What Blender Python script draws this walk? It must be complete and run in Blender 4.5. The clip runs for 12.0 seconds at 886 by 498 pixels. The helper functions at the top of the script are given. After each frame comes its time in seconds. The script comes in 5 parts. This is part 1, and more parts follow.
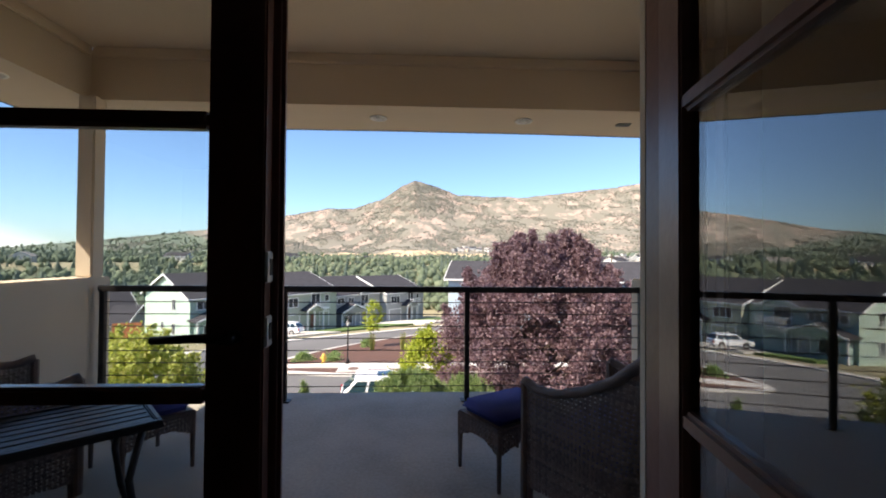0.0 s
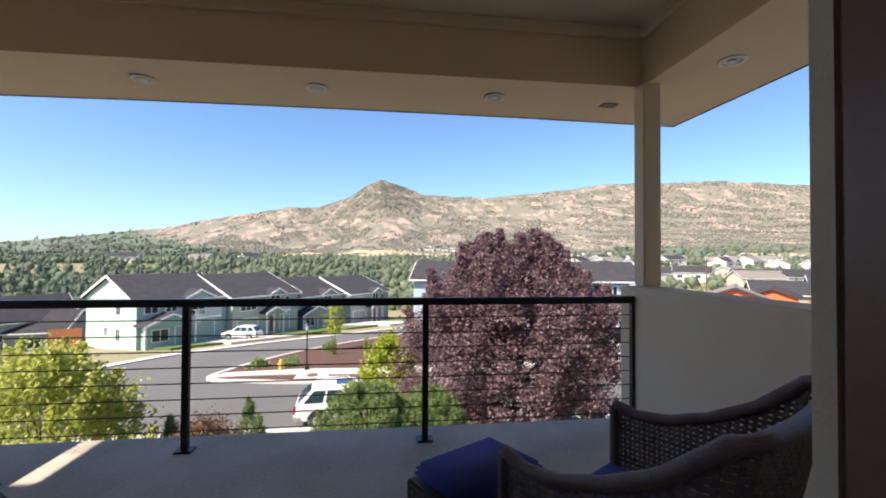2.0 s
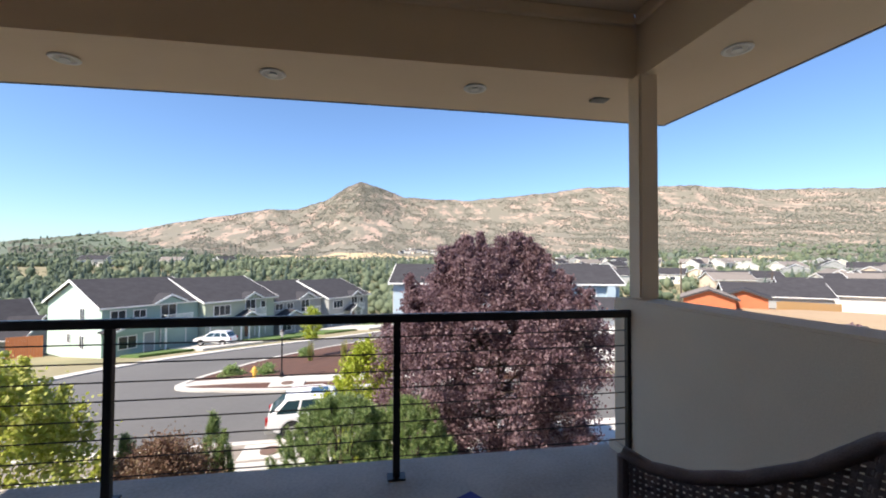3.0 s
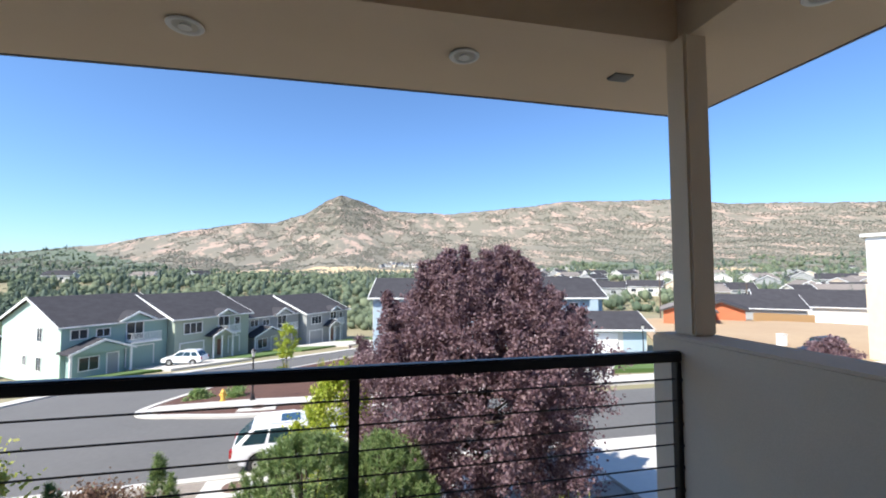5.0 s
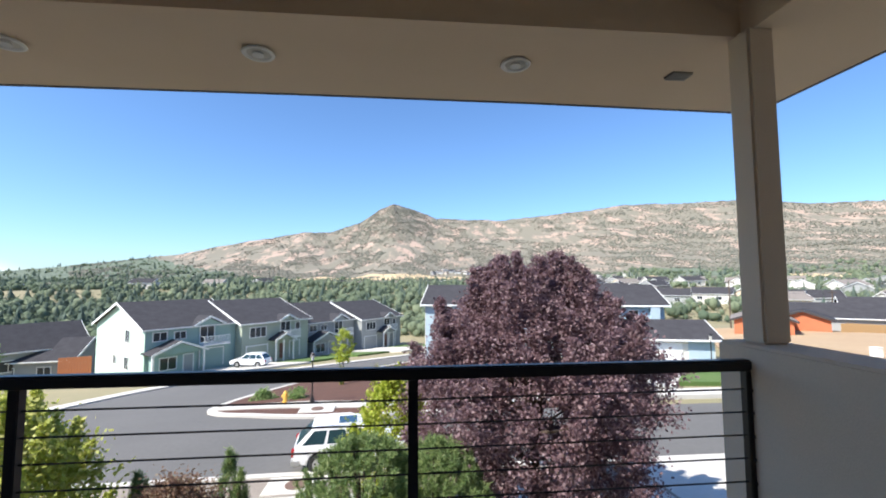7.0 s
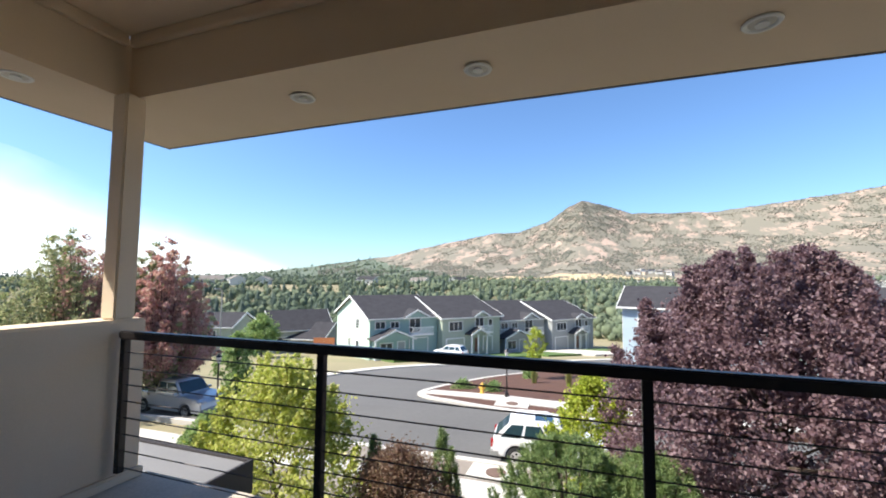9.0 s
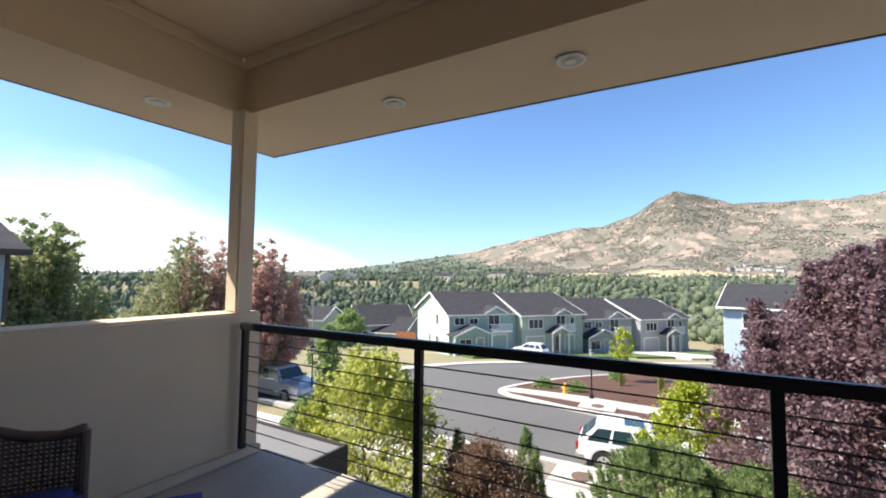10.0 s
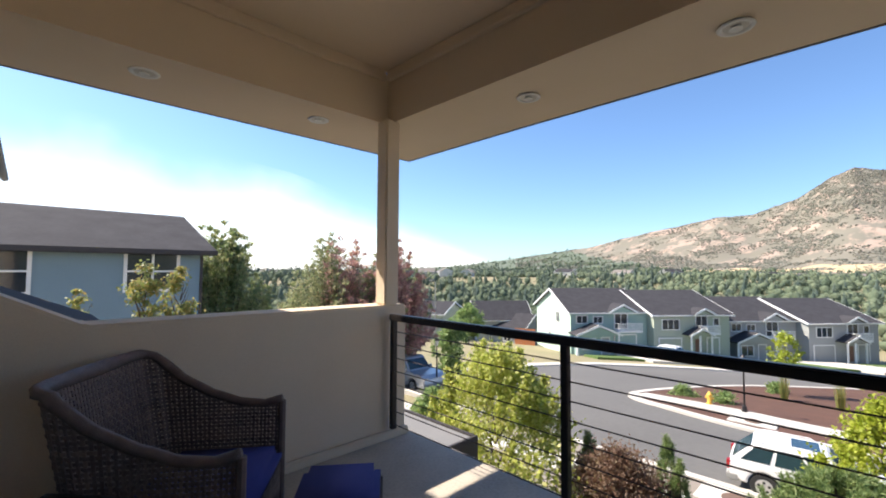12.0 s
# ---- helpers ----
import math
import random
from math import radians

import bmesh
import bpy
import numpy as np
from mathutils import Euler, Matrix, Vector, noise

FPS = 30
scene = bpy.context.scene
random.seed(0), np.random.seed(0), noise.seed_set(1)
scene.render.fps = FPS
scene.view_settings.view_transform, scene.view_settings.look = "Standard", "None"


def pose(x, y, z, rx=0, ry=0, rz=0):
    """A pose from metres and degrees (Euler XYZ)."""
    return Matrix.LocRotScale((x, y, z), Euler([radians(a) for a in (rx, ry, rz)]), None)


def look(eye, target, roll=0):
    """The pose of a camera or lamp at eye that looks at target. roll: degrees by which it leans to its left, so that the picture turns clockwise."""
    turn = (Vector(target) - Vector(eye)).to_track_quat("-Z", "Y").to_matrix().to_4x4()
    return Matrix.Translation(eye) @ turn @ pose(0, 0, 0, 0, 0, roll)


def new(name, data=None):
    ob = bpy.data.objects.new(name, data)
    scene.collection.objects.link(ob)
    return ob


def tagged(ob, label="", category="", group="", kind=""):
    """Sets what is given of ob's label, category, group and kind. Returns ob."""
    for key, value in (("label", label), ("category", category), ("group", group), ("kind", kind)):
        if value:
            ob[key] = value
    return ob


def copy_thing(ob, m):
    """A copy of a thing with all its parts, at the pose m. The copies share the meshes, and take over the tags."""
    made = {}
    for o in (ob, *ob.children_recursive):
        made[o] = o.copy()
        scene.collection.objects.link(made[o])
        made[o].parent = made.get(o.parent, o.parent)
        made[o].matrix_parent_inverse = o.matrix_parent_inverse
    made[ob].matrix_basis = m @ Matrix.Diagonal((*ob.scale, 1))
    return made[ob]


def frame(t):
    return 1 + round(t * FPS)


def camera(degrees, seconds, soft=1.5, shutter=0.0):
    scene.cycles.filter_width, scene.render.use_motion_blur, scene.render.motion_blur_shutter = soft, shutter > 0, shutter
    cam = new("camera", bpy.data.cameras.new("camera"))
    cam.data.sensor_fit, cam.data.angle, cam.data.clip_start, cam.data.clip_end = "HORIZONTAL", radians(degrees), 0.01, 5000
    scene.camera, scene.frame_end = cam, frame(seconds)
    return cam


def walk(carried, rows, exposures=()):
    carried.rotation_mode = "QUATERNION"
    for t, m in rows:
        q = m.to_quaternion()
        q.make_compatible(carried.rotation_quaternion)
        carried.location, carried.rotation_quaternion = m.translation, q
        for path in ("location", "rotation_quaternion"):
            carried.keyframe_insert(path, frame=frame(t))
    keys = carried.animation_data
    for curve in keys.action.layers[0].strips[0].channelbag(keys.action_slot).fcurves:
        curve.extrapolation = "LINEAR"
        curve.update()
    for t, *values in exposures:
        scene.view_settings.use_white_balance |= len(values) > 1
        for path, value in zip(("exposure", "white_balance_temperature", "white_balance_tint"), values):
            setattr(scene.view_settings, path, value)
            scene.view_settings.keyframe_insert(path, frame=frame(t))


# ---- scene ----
cam = camera(92.4, 12.0, soft=1.9)
PATH = [
    (0, (0.459, -4.006, 1.354), (0.545, -2.008, 1.388), 0.4),
    (0.5, (0.473, -3.847, 1.356), (0.596, -1.851, 1.389), 0.3),
    (1, (0.508, -3.633, 1.364), (0.656, -1.639, 1.396), 0.2),
    (1.5, (0.527, -3.44, 1.365), (0.722, -1.45, 1.4), 0.2),
    (2, (0.597, -3.213, 1.381), (0.842, -1.228, 1.415), 0.3),
    (2.5, (0.66, -3.024, 1.403), (0.951, -1.046, 1.443), 0.3),
    (3, (0.686, -2.822, 1.432), (1.023, -0.852, 1.478), 0.2),
    (5, (0.843, -1.964, 1.485), (1.266, -0.012, 1.594), -0.1),
    (5.5, (0.901, -1.898, 1.476), (1.305, 0.056, 1.599), -0.1),
    (6, (0.93, -1.909, 1.479), (1.288, 0.055, 1.611), -0.1),
    (6.5, (0.882, -1.964, 1.481), (1.18, 0.009, 1.622), -0.2),
    (8.5, (0.682, -2.105, 1.438), (0.251, -0.158, 1.586), 0.2),
    (9, (0.653, -2.104, 1.45), (-0.017, -0.225, 1.589), 0.4),
    (9.5, (0.61, -2.12, 1.452), (-0.246, -0.317, 1.583), 0.5),
    (10, (0.573, -2.15, 1.458), (-0.427, -0.422, 1.578), 0.5),
    (10.5, (0.543, -2.181, 1.451), (-0.573, -0.526, 1.567), 0.4),
    (11, (0.518, -2.212, 1.448), (-0.703, -0.632, 1.56), 0.4),
    (11.5, (0.493, -2.241, 1.457), (-0.833, -0.747, 1.558), 0.4),
    (12, (0.471, -2.279, 1.452), (-0.958, -0.883, 1.55), 0.3),
]
walk(cam, [(t, look(eye, aim, roll)) for t, eye, aim, roll in PATH], exposures=[(0.0, 1.20, 7050, 14), (1.5, 1.06, 6950, 13), (3.0, 0.97, 6800, 13), (5.0, 0.93, 6250, 10), (6.5, 0.93, 6250, 10), (8.5, 1.01, 6450, 9), (12.0, 1.07, 6850, 12)])

# ---- world and sun ----
SUN = Vector((-0.583, -0.339, 0.735)).normalized()
world = bpy.data.worlds.new("sky")
scene.world = world
world.use_nodes = True
wn = world.node_tree
sky = wn.nodes.new("ShaderNodeTexSky")
sky.sky_type, sky.sun_disc = "NISHITA", False
sky.sun_elevation, sky.sun_rotation = math.asin(SUN.z), math.atan2(SUN.x, SUN.y)
sky.altitude, sky.air_density, sky.dust_density, sky.ozone_density = 500, 1.0, 0.8, 2.4
tone = wn.nodes.new("ShaderNodeMix")
tone.data_type, tone.blend_type, tone.inputs[0].default_value, tone.inputs[7].default_value = "RGBA", "MULTIPLY", 1.0, (0.745, 0.93, 1.12, 1)
wn.links.new(sky.outputs[0], tone.inputs[6])
wn.links.new(tone.outputs[2], wn.nodes["Background"].inputs[0])
wn.nodes["Background"].inputs[1].default_value = 0.105
lamp = bpy.data.lights.new("sun", "SUN")
lamp.energy, lamp.angle, lamp.color = 5.0, radians(0.5), (1.0, 0.93, 0.83)
new("sun", lamp).matrix_world = look(SUN * 60, (0, 0, 0))


# ---- materials ----
def mat(name, a, b=None, rough=0.8, metal=0.0, scale=3.0, fine=60.0, bump=0.1, coat=0.0, mix=0.5, island=False, each=False):
    """A surface between two colours, varied at two scales, with fine relief."""
    m = bpy.data.materials.new(name)
    m.use_nodes = True
    n, l = m.node_tree.nodes, m.node_tree.links
    p = n["Principled BSDF"]
    b = b or tuple(c * 0.8 for c in a)
    geo = n.new("ShaderNodeTexCoord")
    big, small = n.new("ShaderNodeTexNoise"), n.new("ShaderNodeTexNoise")
    for tex, size in ((big, scale), (small, fine)):
        tex.inputs["Scale"].default_value, tex.inputs["Detail"].default_value = size, 6
        l.new(geo.outputs["Object"], tex.inputs["Vector"])
    add = n.new("ShaderNodeMath")
    add.operation = "MULTIPLY_ADD"
    l.new(big.outputs[0], add.inputs[0])
    add.inputs[1].default_value = 1.4
    sub = n.new("ShaderNodeMath")
    sub.operation = "MULTIPLY_ADD"
    l.new(small.outputs[0], sub.inputs[0])
    sub.inputs[1].default_value, sub.inputs[2].default_value = 0.8, mix - 1.1
    l.new(sub.outputs[0], add.inputs[2])
    value = add.outputs[0]
    if island or each:
        src = n.new("ShaderNodeNewGeometry") if island else n.new("ShaderNodeObjectInfo")
        more = n.new("ShaderNodeMath")
        more.operation = "MULTIPLY_ADD"
        l.new(src.outputs["Random Per Island" if island else "Random"], more.inputs[0])
        more.inputs[1].default_value, more.inputs[2].default_value = 1.0, -0.5
        both = n.new("ShaderNodeMath")
        l.new(value, both.inputs[0]), l.new(more.outputs[0], both.inputs[1])
        value = both.outputs[0]
    ramp = n.new("ShaderNodeMix")
    ramp.data_type, ramp.clamp_factor = "RGBA", True
    l.new(value, ramp.inputs[0])
    ramp.inputs[6].default_value, ramp.inputs[7].default_value = (*a, 1), (*b, 1)
    l.new(ramp.outputs[2], p.inputs["Base Color"])
    p.inputs["Roughness"].default_value, p.inputs["Metallic"].default_value = rough, metal
    p.inputs["Coat Weight"].default_value = coat
    if bump:
        bp = n.new("ShaderNodeBump")
        bp.inputs["Strength"].default_value, bp.inputs["Distance"].default_value = bump, 0.02
        l.new(small.outputs[0], bp.inputs["Height"])
        l.new(bp.outputs[0], p.inputs["Normal"])
    return m


def leaf_mat(name, a, b, c=None):
    """Foliage: two or three colours by leaf, partly let through by light."""
    m = bpy.data.materials.new(name)
    m.use_nodes = True
    n, l = m.node_tree.nodes, m.node_tree.links
    p = n["Principled BSDF"]
    g, r = n.new("ShaderNodeNewGeometry"), n.new("ShaderNodeValToRGB")
    l.new(g.outputs["Random Per Island"], r.inputs[0])
    r.color_ramp.elements[0].color, r.color_ramp.elements[1].color = (*a, 1), (*b, 1)
    if c:
        r.color_ramp.elements.new(0.62).color = (*b, 1)
        r.color_ramp.elements[2].color = (*c, 1)
    l.new(r.outputs[0], p.inputs["Base Color"])
    p.inputs["Roughness"].default_value = 0.55
    t, mix = n.new("ShaderNodeBsdfTranslucent"), n.new("ShaderNodeMixShader")
    l.new(r.outputs[0], t.inputs[0])
    mix.inputs[0].default_value = 0.48
    l.new(p.outputs[0], mix.inputs[1]), l.new(t.outputs[0], mix.inputs[2])
    l.new(mix.outputs[0], n["Material Output"].inputs[0])
    return m


def glass(name, tint=(1, 1, 1)):
    """A thin clear pane: it lets light straight through and mirrors by Fresnel."""
    m = bpy.data.materials.new(name)
    m.use_nodes = True
    n, l = m.node_tree.nodes, m.node_tree.links
    t, g, f, curve, scale, mix = (n.new("ShaderNode" + k) for k in ("BsdfTransparent", "BsdfGlossy", "LayerWeight", "Math", "Math", "MixShader"))
    t.inputs[0].default_value, g.inputs["Roughness"].default_value = (*tint, 1), 0.0
    curve.operation, curve.inputs[1].default_value = "POWER", 3.0
    scale.operation, scale.inputs[1].default_value, scale.inputs[2].default_value = "MULTIPLY_ADD", 0.85, 0.08
    l.new(f.outputs["Facing"], curve.inputs[0]), l.new(curve.outputs[0], scale.inputs[0])
    l.new(scale.outputs[0], mix.inputs[0]), l.new(t.outputs[0], mix.inputs[1]), l.new(g.outputs[0], mix.inputs[2])
    l.new(mix.outputs[0], n["Material Output"].inputs[0])
    return m


STUCCO = mat("stucco", (0.70, 0.58, 0.44), (0.57, 0.465, 0.35), 0.95, scale=1.4, fine=140, bump=0.12)
PLASTER = mat("ceiling_plaster", (0.68, 0.55, 0.41), (0.62, 0.495, 0.36), 0.95, scale=0.9, fine=110, bump=0.12)
CONCRETE = mat("balcony_concrete", (0.60, 0.54, 0.46), (0.30, 0.265, 0.22), 0.8, scale=1.7, fine=45, bump=0.15)
RAIL = mat("black_metal", (0.022, 0.018, 0.018), (0.035, 0.03, 0.03), 0.38, 0.4, scale=5, fine=80, bump=0.04)
CABLE = mat("steel_cable", (0.09, 0.085, 0.09), (0.06, 0.055, 0.06), 0.35, 0.9, scale=9, fine=200, bump=0.05)
DOORWOOD = mat("dark_stained_wood", (0.23, 0.10, 0.07), (0.15, 0.066, 0.047), 0.36, scale=3, fine=30, bump=0.06)
BRASS = mat("satin_nickel", (0.72, 0.69, 0.64), (0.6, 0.57, 0.53), 0.5, 0.5, scale=6, fine=90, bump=0.02)
WICKER = mat("brown_wicker", (0.18, 0.122, 0.105), (0.08, 0.056, 0.05), 0.55, scale=14, fine=160, bump=0.3, island=True)
CUSHION = mat("blue_fabric", (0.040, 0.048, 0.235), (0.03, 0.037, 0.185), 0.9, scale=6, fine=320, bump=0.3)
WHITEPAINT = mat("white_paint", (0.8, 0.8, 0.78), (0.7, 0.7, 0.68), 0.6, scale=2, fine=40, bump=0.03)
ROOM = mat("room_paint", (0.66, 0.60, 0.51), (0.60, 0.54, 0.46), 0.9, scale=1.2, fine=70, bump=0.05)
ROOMFLOOR = mat("room_floor_wood", (0.16, 0.09, 0.05), (0.11, 0.06, 0.035), 0.5, scale=3, fine=40, bump=0.05)
PANE = glass("clear_glass", (0.93, 0.95, 0.95))
DARKPANE = mat("window_glass", (0.03, 0.04, 0.05), (0.02, 0.025, 0.03), 0.06, scale=1, fine=8, bump=0.0)
TINT = mat("tinted_glass", (0.02, 0.05, 0.06), (0.015, 0.03, 0.04), 0.05, scale=1, fine=8, bump=0.0, coat=0.5)
ASPHALT = mat("asphalt", (0.095, 0.092, 0.088), (0.14, 0.135, 0.128), 0.9, scale=0.12, fine=5, bump=0.2)
PAVING = mat("pale_concrete", (0.56, 0.53, 0.48), (0.46, 0.435, 0.395), 0.9, scale=0.5, fine=6, bump=0.1)
MULCH = mat("bark_mulch", (0.11, 0.05, 0.033), (0.07, 0.035, 0.025), 1.0, scale=1, fine=9, bump=0.6)
GRAVEL = mat("gravel_soil", (0.30, 0.26, 0.22), (0.2, 0.17, 0.14), 1.0, scale=0.6, fine=12, bump=0.6)
LAWN = mat("green_lawn", (0.06, 0.12, 0.025), (0.10, 0.15, 0.04), 1.0, scale=0.5, fine=9, bump=0.5)
DRYLAWN = mat("dry_grass", (0.30, 0.25, 0.15), (0.19, 0.18, 0.095), 1.0, scale=0.12, fine=3, bump=0.5)
DIRT = mat("bare_earth", (0.42, 0.31, 0.19), (0.33, 0.23, 0.14), 1.0, scale=0.1, fine=2, bump=0.4)
SHINGLE = mat("grey_shingle", (0.038, 0.037, 0.041), (0.062, 0.06, 0.066), 0.95, scale=1.2, fine=7, bump=0.5)
SHINGLE.node_tree.nodes["Principled BSDF"].inputs["Specular IOR Level"].default_value = 0.15
CREAMLENS = mat("frosted_lens", (0.62, 0.6, 0.55), (0.55, 0.53, 0.48), 0.5, scale=8, fine=60, bump=0.0)
BARK = mat("bark", (0.12, 0.085, 0.06), (0.07, 0.05, 0.04), 0.95, scale=4, fine=30, bump=0.8)
CARWHITE = mat("white_car_paint", (0.8, 0.8, 0.8), (0.76, 0.76, 0.76), 0.3, scale=2, fine=20, bump=0.0, coat=0.8)
CARSILVER = mat("silver_car_paint", (0.45, 0.46, 0.48), (0.40, 0.41, 0.43), 0.3, 0.5, scale=2, fine=20, bump=0.0, coat=0.8)
CLADDING = mat("grey_plastic", (0.30, 0.30, 0.29), (0.25, 0.25, 0.24), 0.6, scale=4, fine=50, bump=0.05)
RUBBER = mat("tyre_rubber", (0.02, 0.02, 0.02), (0.03, 0.03, 0.03), 0.9, scale=8, fine=60, bump=0.1)
ALLOY = mat("alloy", (0.6, 0.6, 0.6), (0.5, 0.5, 0.5), 0.3, 0.9, scale=8, fine=60, bump=0.0)
REDLAMP = mat("red_lens", (0.4, 0.02, 0.02), (0.3, 0.01, 0.01), 0.2, scale=5, fine=50, bump=0.0)
YELLOW = mat("yellow_paint", (0.75, 0.45, 0.08), (0.65, 0.38, 0.06), 0.5, scale=5, fine=50, bump=0.05)
FENCE = mat("cedar_fence", (0.42, 0.15, 0.06), (0.34, 0.12, 0.05), 0.85, scale=1.5, fine=20, bump=0.2)
PALEFENCE = mat("pine_fence", (0.52, 0.33, 0.15), (0.44, 0.27, 0.12), 0.85, scale=1.5, fine=20, bump=0.2)
FASCIA = mat("dark_fascia", (0.035, 0.03, 0.03), (0.05, 0.042, 0.04), 0.6, scale=4, fine=50, bump=0.05)
ROOFING = mat("grey_membrane", (0.20, 0.195, 0.19), (0.15, 0.147, 0.145), 0.9, scale=1, fine=30, bump=0.1)
PLUM = leaf_mat("plum_leaves", (0.115, 0.063, 0.071), (0.215, 0.13, 0.143), (0.37, 0.26, 0.27))
LIME = leaf_mat("lime_leaves", (0.33, 0.38, 0.06), (0.50, 0.53, 0.12), (0.66, 0.62, 0.24))
CHARTREUSE = leaf_mat("chartreuse_leaves", (0.25, 0.32, 0.03), (0.40, 0.46, 0.05), (0.52, 0.54, 0.09))
PINE = leaf_mat("pine_needles", (0.10, 0.17, 0.055), (0.24, 0.33, 0.12), (0.42, 0.48, 0.21))
GREEN = leaf_mat("green_leaves", (0.15, 0.24, 0.08), (0.27, 0.38, 0.13), (0.38, 0.45, 0.18))
AUTUMN = leaf_mat("turning_leaves", (0.22, 0.27, 0.12), (0.36, 0.38, 0.19), (0.48, 0.43, 0.26))
TURNED = leaf_mat("olive_leaves", (0.19, 0.26, 0.10), (0.33, 0.38, 0.16), (0.46, 0.42, 0.22))
REDLEAF = leaf_mat("red_leaves", (0.42, 0.21, 0.19), (0.58, 0.33, 0.29), (0.60, 0.47, 0.33))
RUST = mat("rusty_iron", (0.20, 0.13, 0.10), (0.14, 0.09, 0.07), 0.8, 0.3, scale=4, fine=40, bump=0.3)
RUSSET = leaf_mat("russet_leaves", (0.15, 0.08, 0.055), (0.25, 0.15, 0.10), (0.30, 0.23, 0.14))
ORANGELEAF = leaf_mat("golden_leaves", (0.18, 0.24, 0.07), (0.32, 0.32, 0.10), (0.50, 0.36, 0.13))
WOODS = mat("broadleaf_woods", (0.072, 0.102, 0.062), (0.165, 0.195, 0.115), 1.0, scale=0.012, fine=0.5, bump=0.0, island=True)
CONIFER = mat("conifer_woods", (0.06, 0.09, 0.072), (0.11, 0.14, 0.105), 1.0, scale=0.02, fine=0.5, bump=0.0, island=True)
WOODFLOOR = mat("woodland_slope", (0.075, 0.10, 0.075), (0.15, 0.18, 0.12), 1.0, scale=0.02, fine=0.12, bump=0.0)
SCRUB = mat("hill_scrub", (0.19, 0.175, 0.14), (0.135, 0.14, 0.112), 1.0, scale=0.006, fine=0.3, bump=0.0, island=True)


def hill_mat():
    """Dry grass with brown and grey-green scrub in broad patches."""
    m = mat("dry_hills", (0.43, 0.315, 0.245), (0.33, 0.245, 0.195), 1.0, scale=0.004, fine=0.06, bump=0.0)
    n, l = m.node_tree.nodes, m.node_tree.links
    geo, tex, ramp, mix = n.new("ShaderNodeTexCoord"), n.new("ShaderNodeTexNoise"), n.new("ShaderNodeValToRGB"), n.new("ShaderNodeMix")
    squash = n.new("ShaderNodeMapping")
    squash.inputs["Scale"].default_value = (1.0, 0.3, 1.0)
    l.new(geo.outputs["Object"], squash.inputs[0]), l.new(squash.outputs[0], tex.inputs["Vector"])
    tex.inputs["Scale"].default_value, tex.inputs["Detail"].default_value, tex.inputs["Roughness"].default_value = 0.016, 9, 0.7
    l.new(tex.outputs[0], ramp.inputs[0])
    ramp.color_ramp.elements[0].position, ramp.color_ramp.elements[1].position = 0.41, 0.50
    mix.data_type = "RGBA"
    old = n["Principled BSDF"].inputs["Base Color"].links[0].from_socket
    l.new(ramp.outputs[0], mix.inputs[0])
    l.new(old, mix.inputs[6])
    mix.inputs[7].default_value = (0.185, 0.17, 0.13, 1)
    l.new(mix.outputs[2], n["Principled BSDF"].inputs["Base Color"])
    return m


HILLS = hill_mat()


# ---- small builders ----
def box(bm, x0, x1, y0, y1, z0, z1, bevel=0.0):
    made = bmesh.ops.create_cube(bm, size=1)["verts"]
    for v in made:
        v.co = Vector(((x0 + x1) / 2 + v.co.x * (x1 - x0), (y0 + y1) / 2 + v.co.y * (y1 - y0), (z0 + z1) / 2 + v.co.z * (z1 - z0)))
    if bevel:
        edges = list({e for v in made for e in v.link_edges})
        bmesh.ops.bevel(bm, geom=edges, offset=bevel, segments=2, affect="EDGES", clamp_overlap=True)
    return bm


def cube(*a, bevel=0.0):
    return box(bmesh.new(), *a, bevel=bevel)


def prism(outline, depth, axis="y", at=0.0, bevel=0.0):
    """An outline of (a, b) pairs pushed out along an axis."""
    bm = bmesh.new()
    put = {"y": lambda a, b, d: (a, d, b), "x": lambda a, b, d: (d, a, b), "z": lambda a, b, d: (a, b, d)}[axis]
    f = bm.faces.new([bm.verts.new(put(a, b, at)) for a, b in outline])
    ext = bmesh.ops.extrude_face_region(bm, geom=[f])["geom"]
    step = Vector(put(0, 0, depth)) - Vector(put(0, 0, 0))
    for v in ext:
        if isinstance(v, bmesh.types.BMVert):
            v.co += step
    bmesh.ops.recalc_face_normals(bm, faces=bm.faces)
    if bevel:
        bmesh.ops.bevel(bm, geom=bm.edges[:], offset=bevel, segments=2, affect="EDGES", clamp_overlap=True)
    return bm


def tube(bm, points, radii, sides=8, cap=True):
    """A tapered tube along points."""
    rings, pts = [], [Vector(p) for p in points]
    for i, p in enumerate(pts):
        way = (pts[min(i + 1, len(pts) - 1)] - pts[max(i - 1, 0)]).normalized()
        side = way.cross(Vector((0, 0, 1)) if abs(way.z) < 0.95 else Vector((0, 1, 0))).normalized()
        up = side.cross(way)
        r = radii[i] if isinstance(radii, (list, tuple)) else radii
        rings.append([bm.verts.new(p + (side * math.cos(a) + up * math.sin(a)) * r) for a in (2 * math.pi * (k + 0.5) / sides for k in range(sides))])
    for a, b in zip(rings, rings[1:]):
        for k in range(sides):
            bm.faces.new((a[k], a[(k + 1) % sides], b[(k + 1) % sides], b[k]))
    if cap:
        bm.faces.new(rings[0]), bm.faces.new(rings[-1][::-1])
    return bm


def disc(bm, x, y, z, r, h, axis="z", n=24, r2=None):
    m = {"z": Matrix.Identity(4), "x": Matrix.Rotation(radians(90), 4, "Y"), "y": Matrix.Rotation(radians(90), 4, "X")}[axis]
    bmesh.ops.create_cone(bm, cap_ends=True, segments=n, radius1=r, radius2=r if r2 is None else r2, depth=h, matrix=Matrix.Translation((x, y, z)) @ m)
    return bm


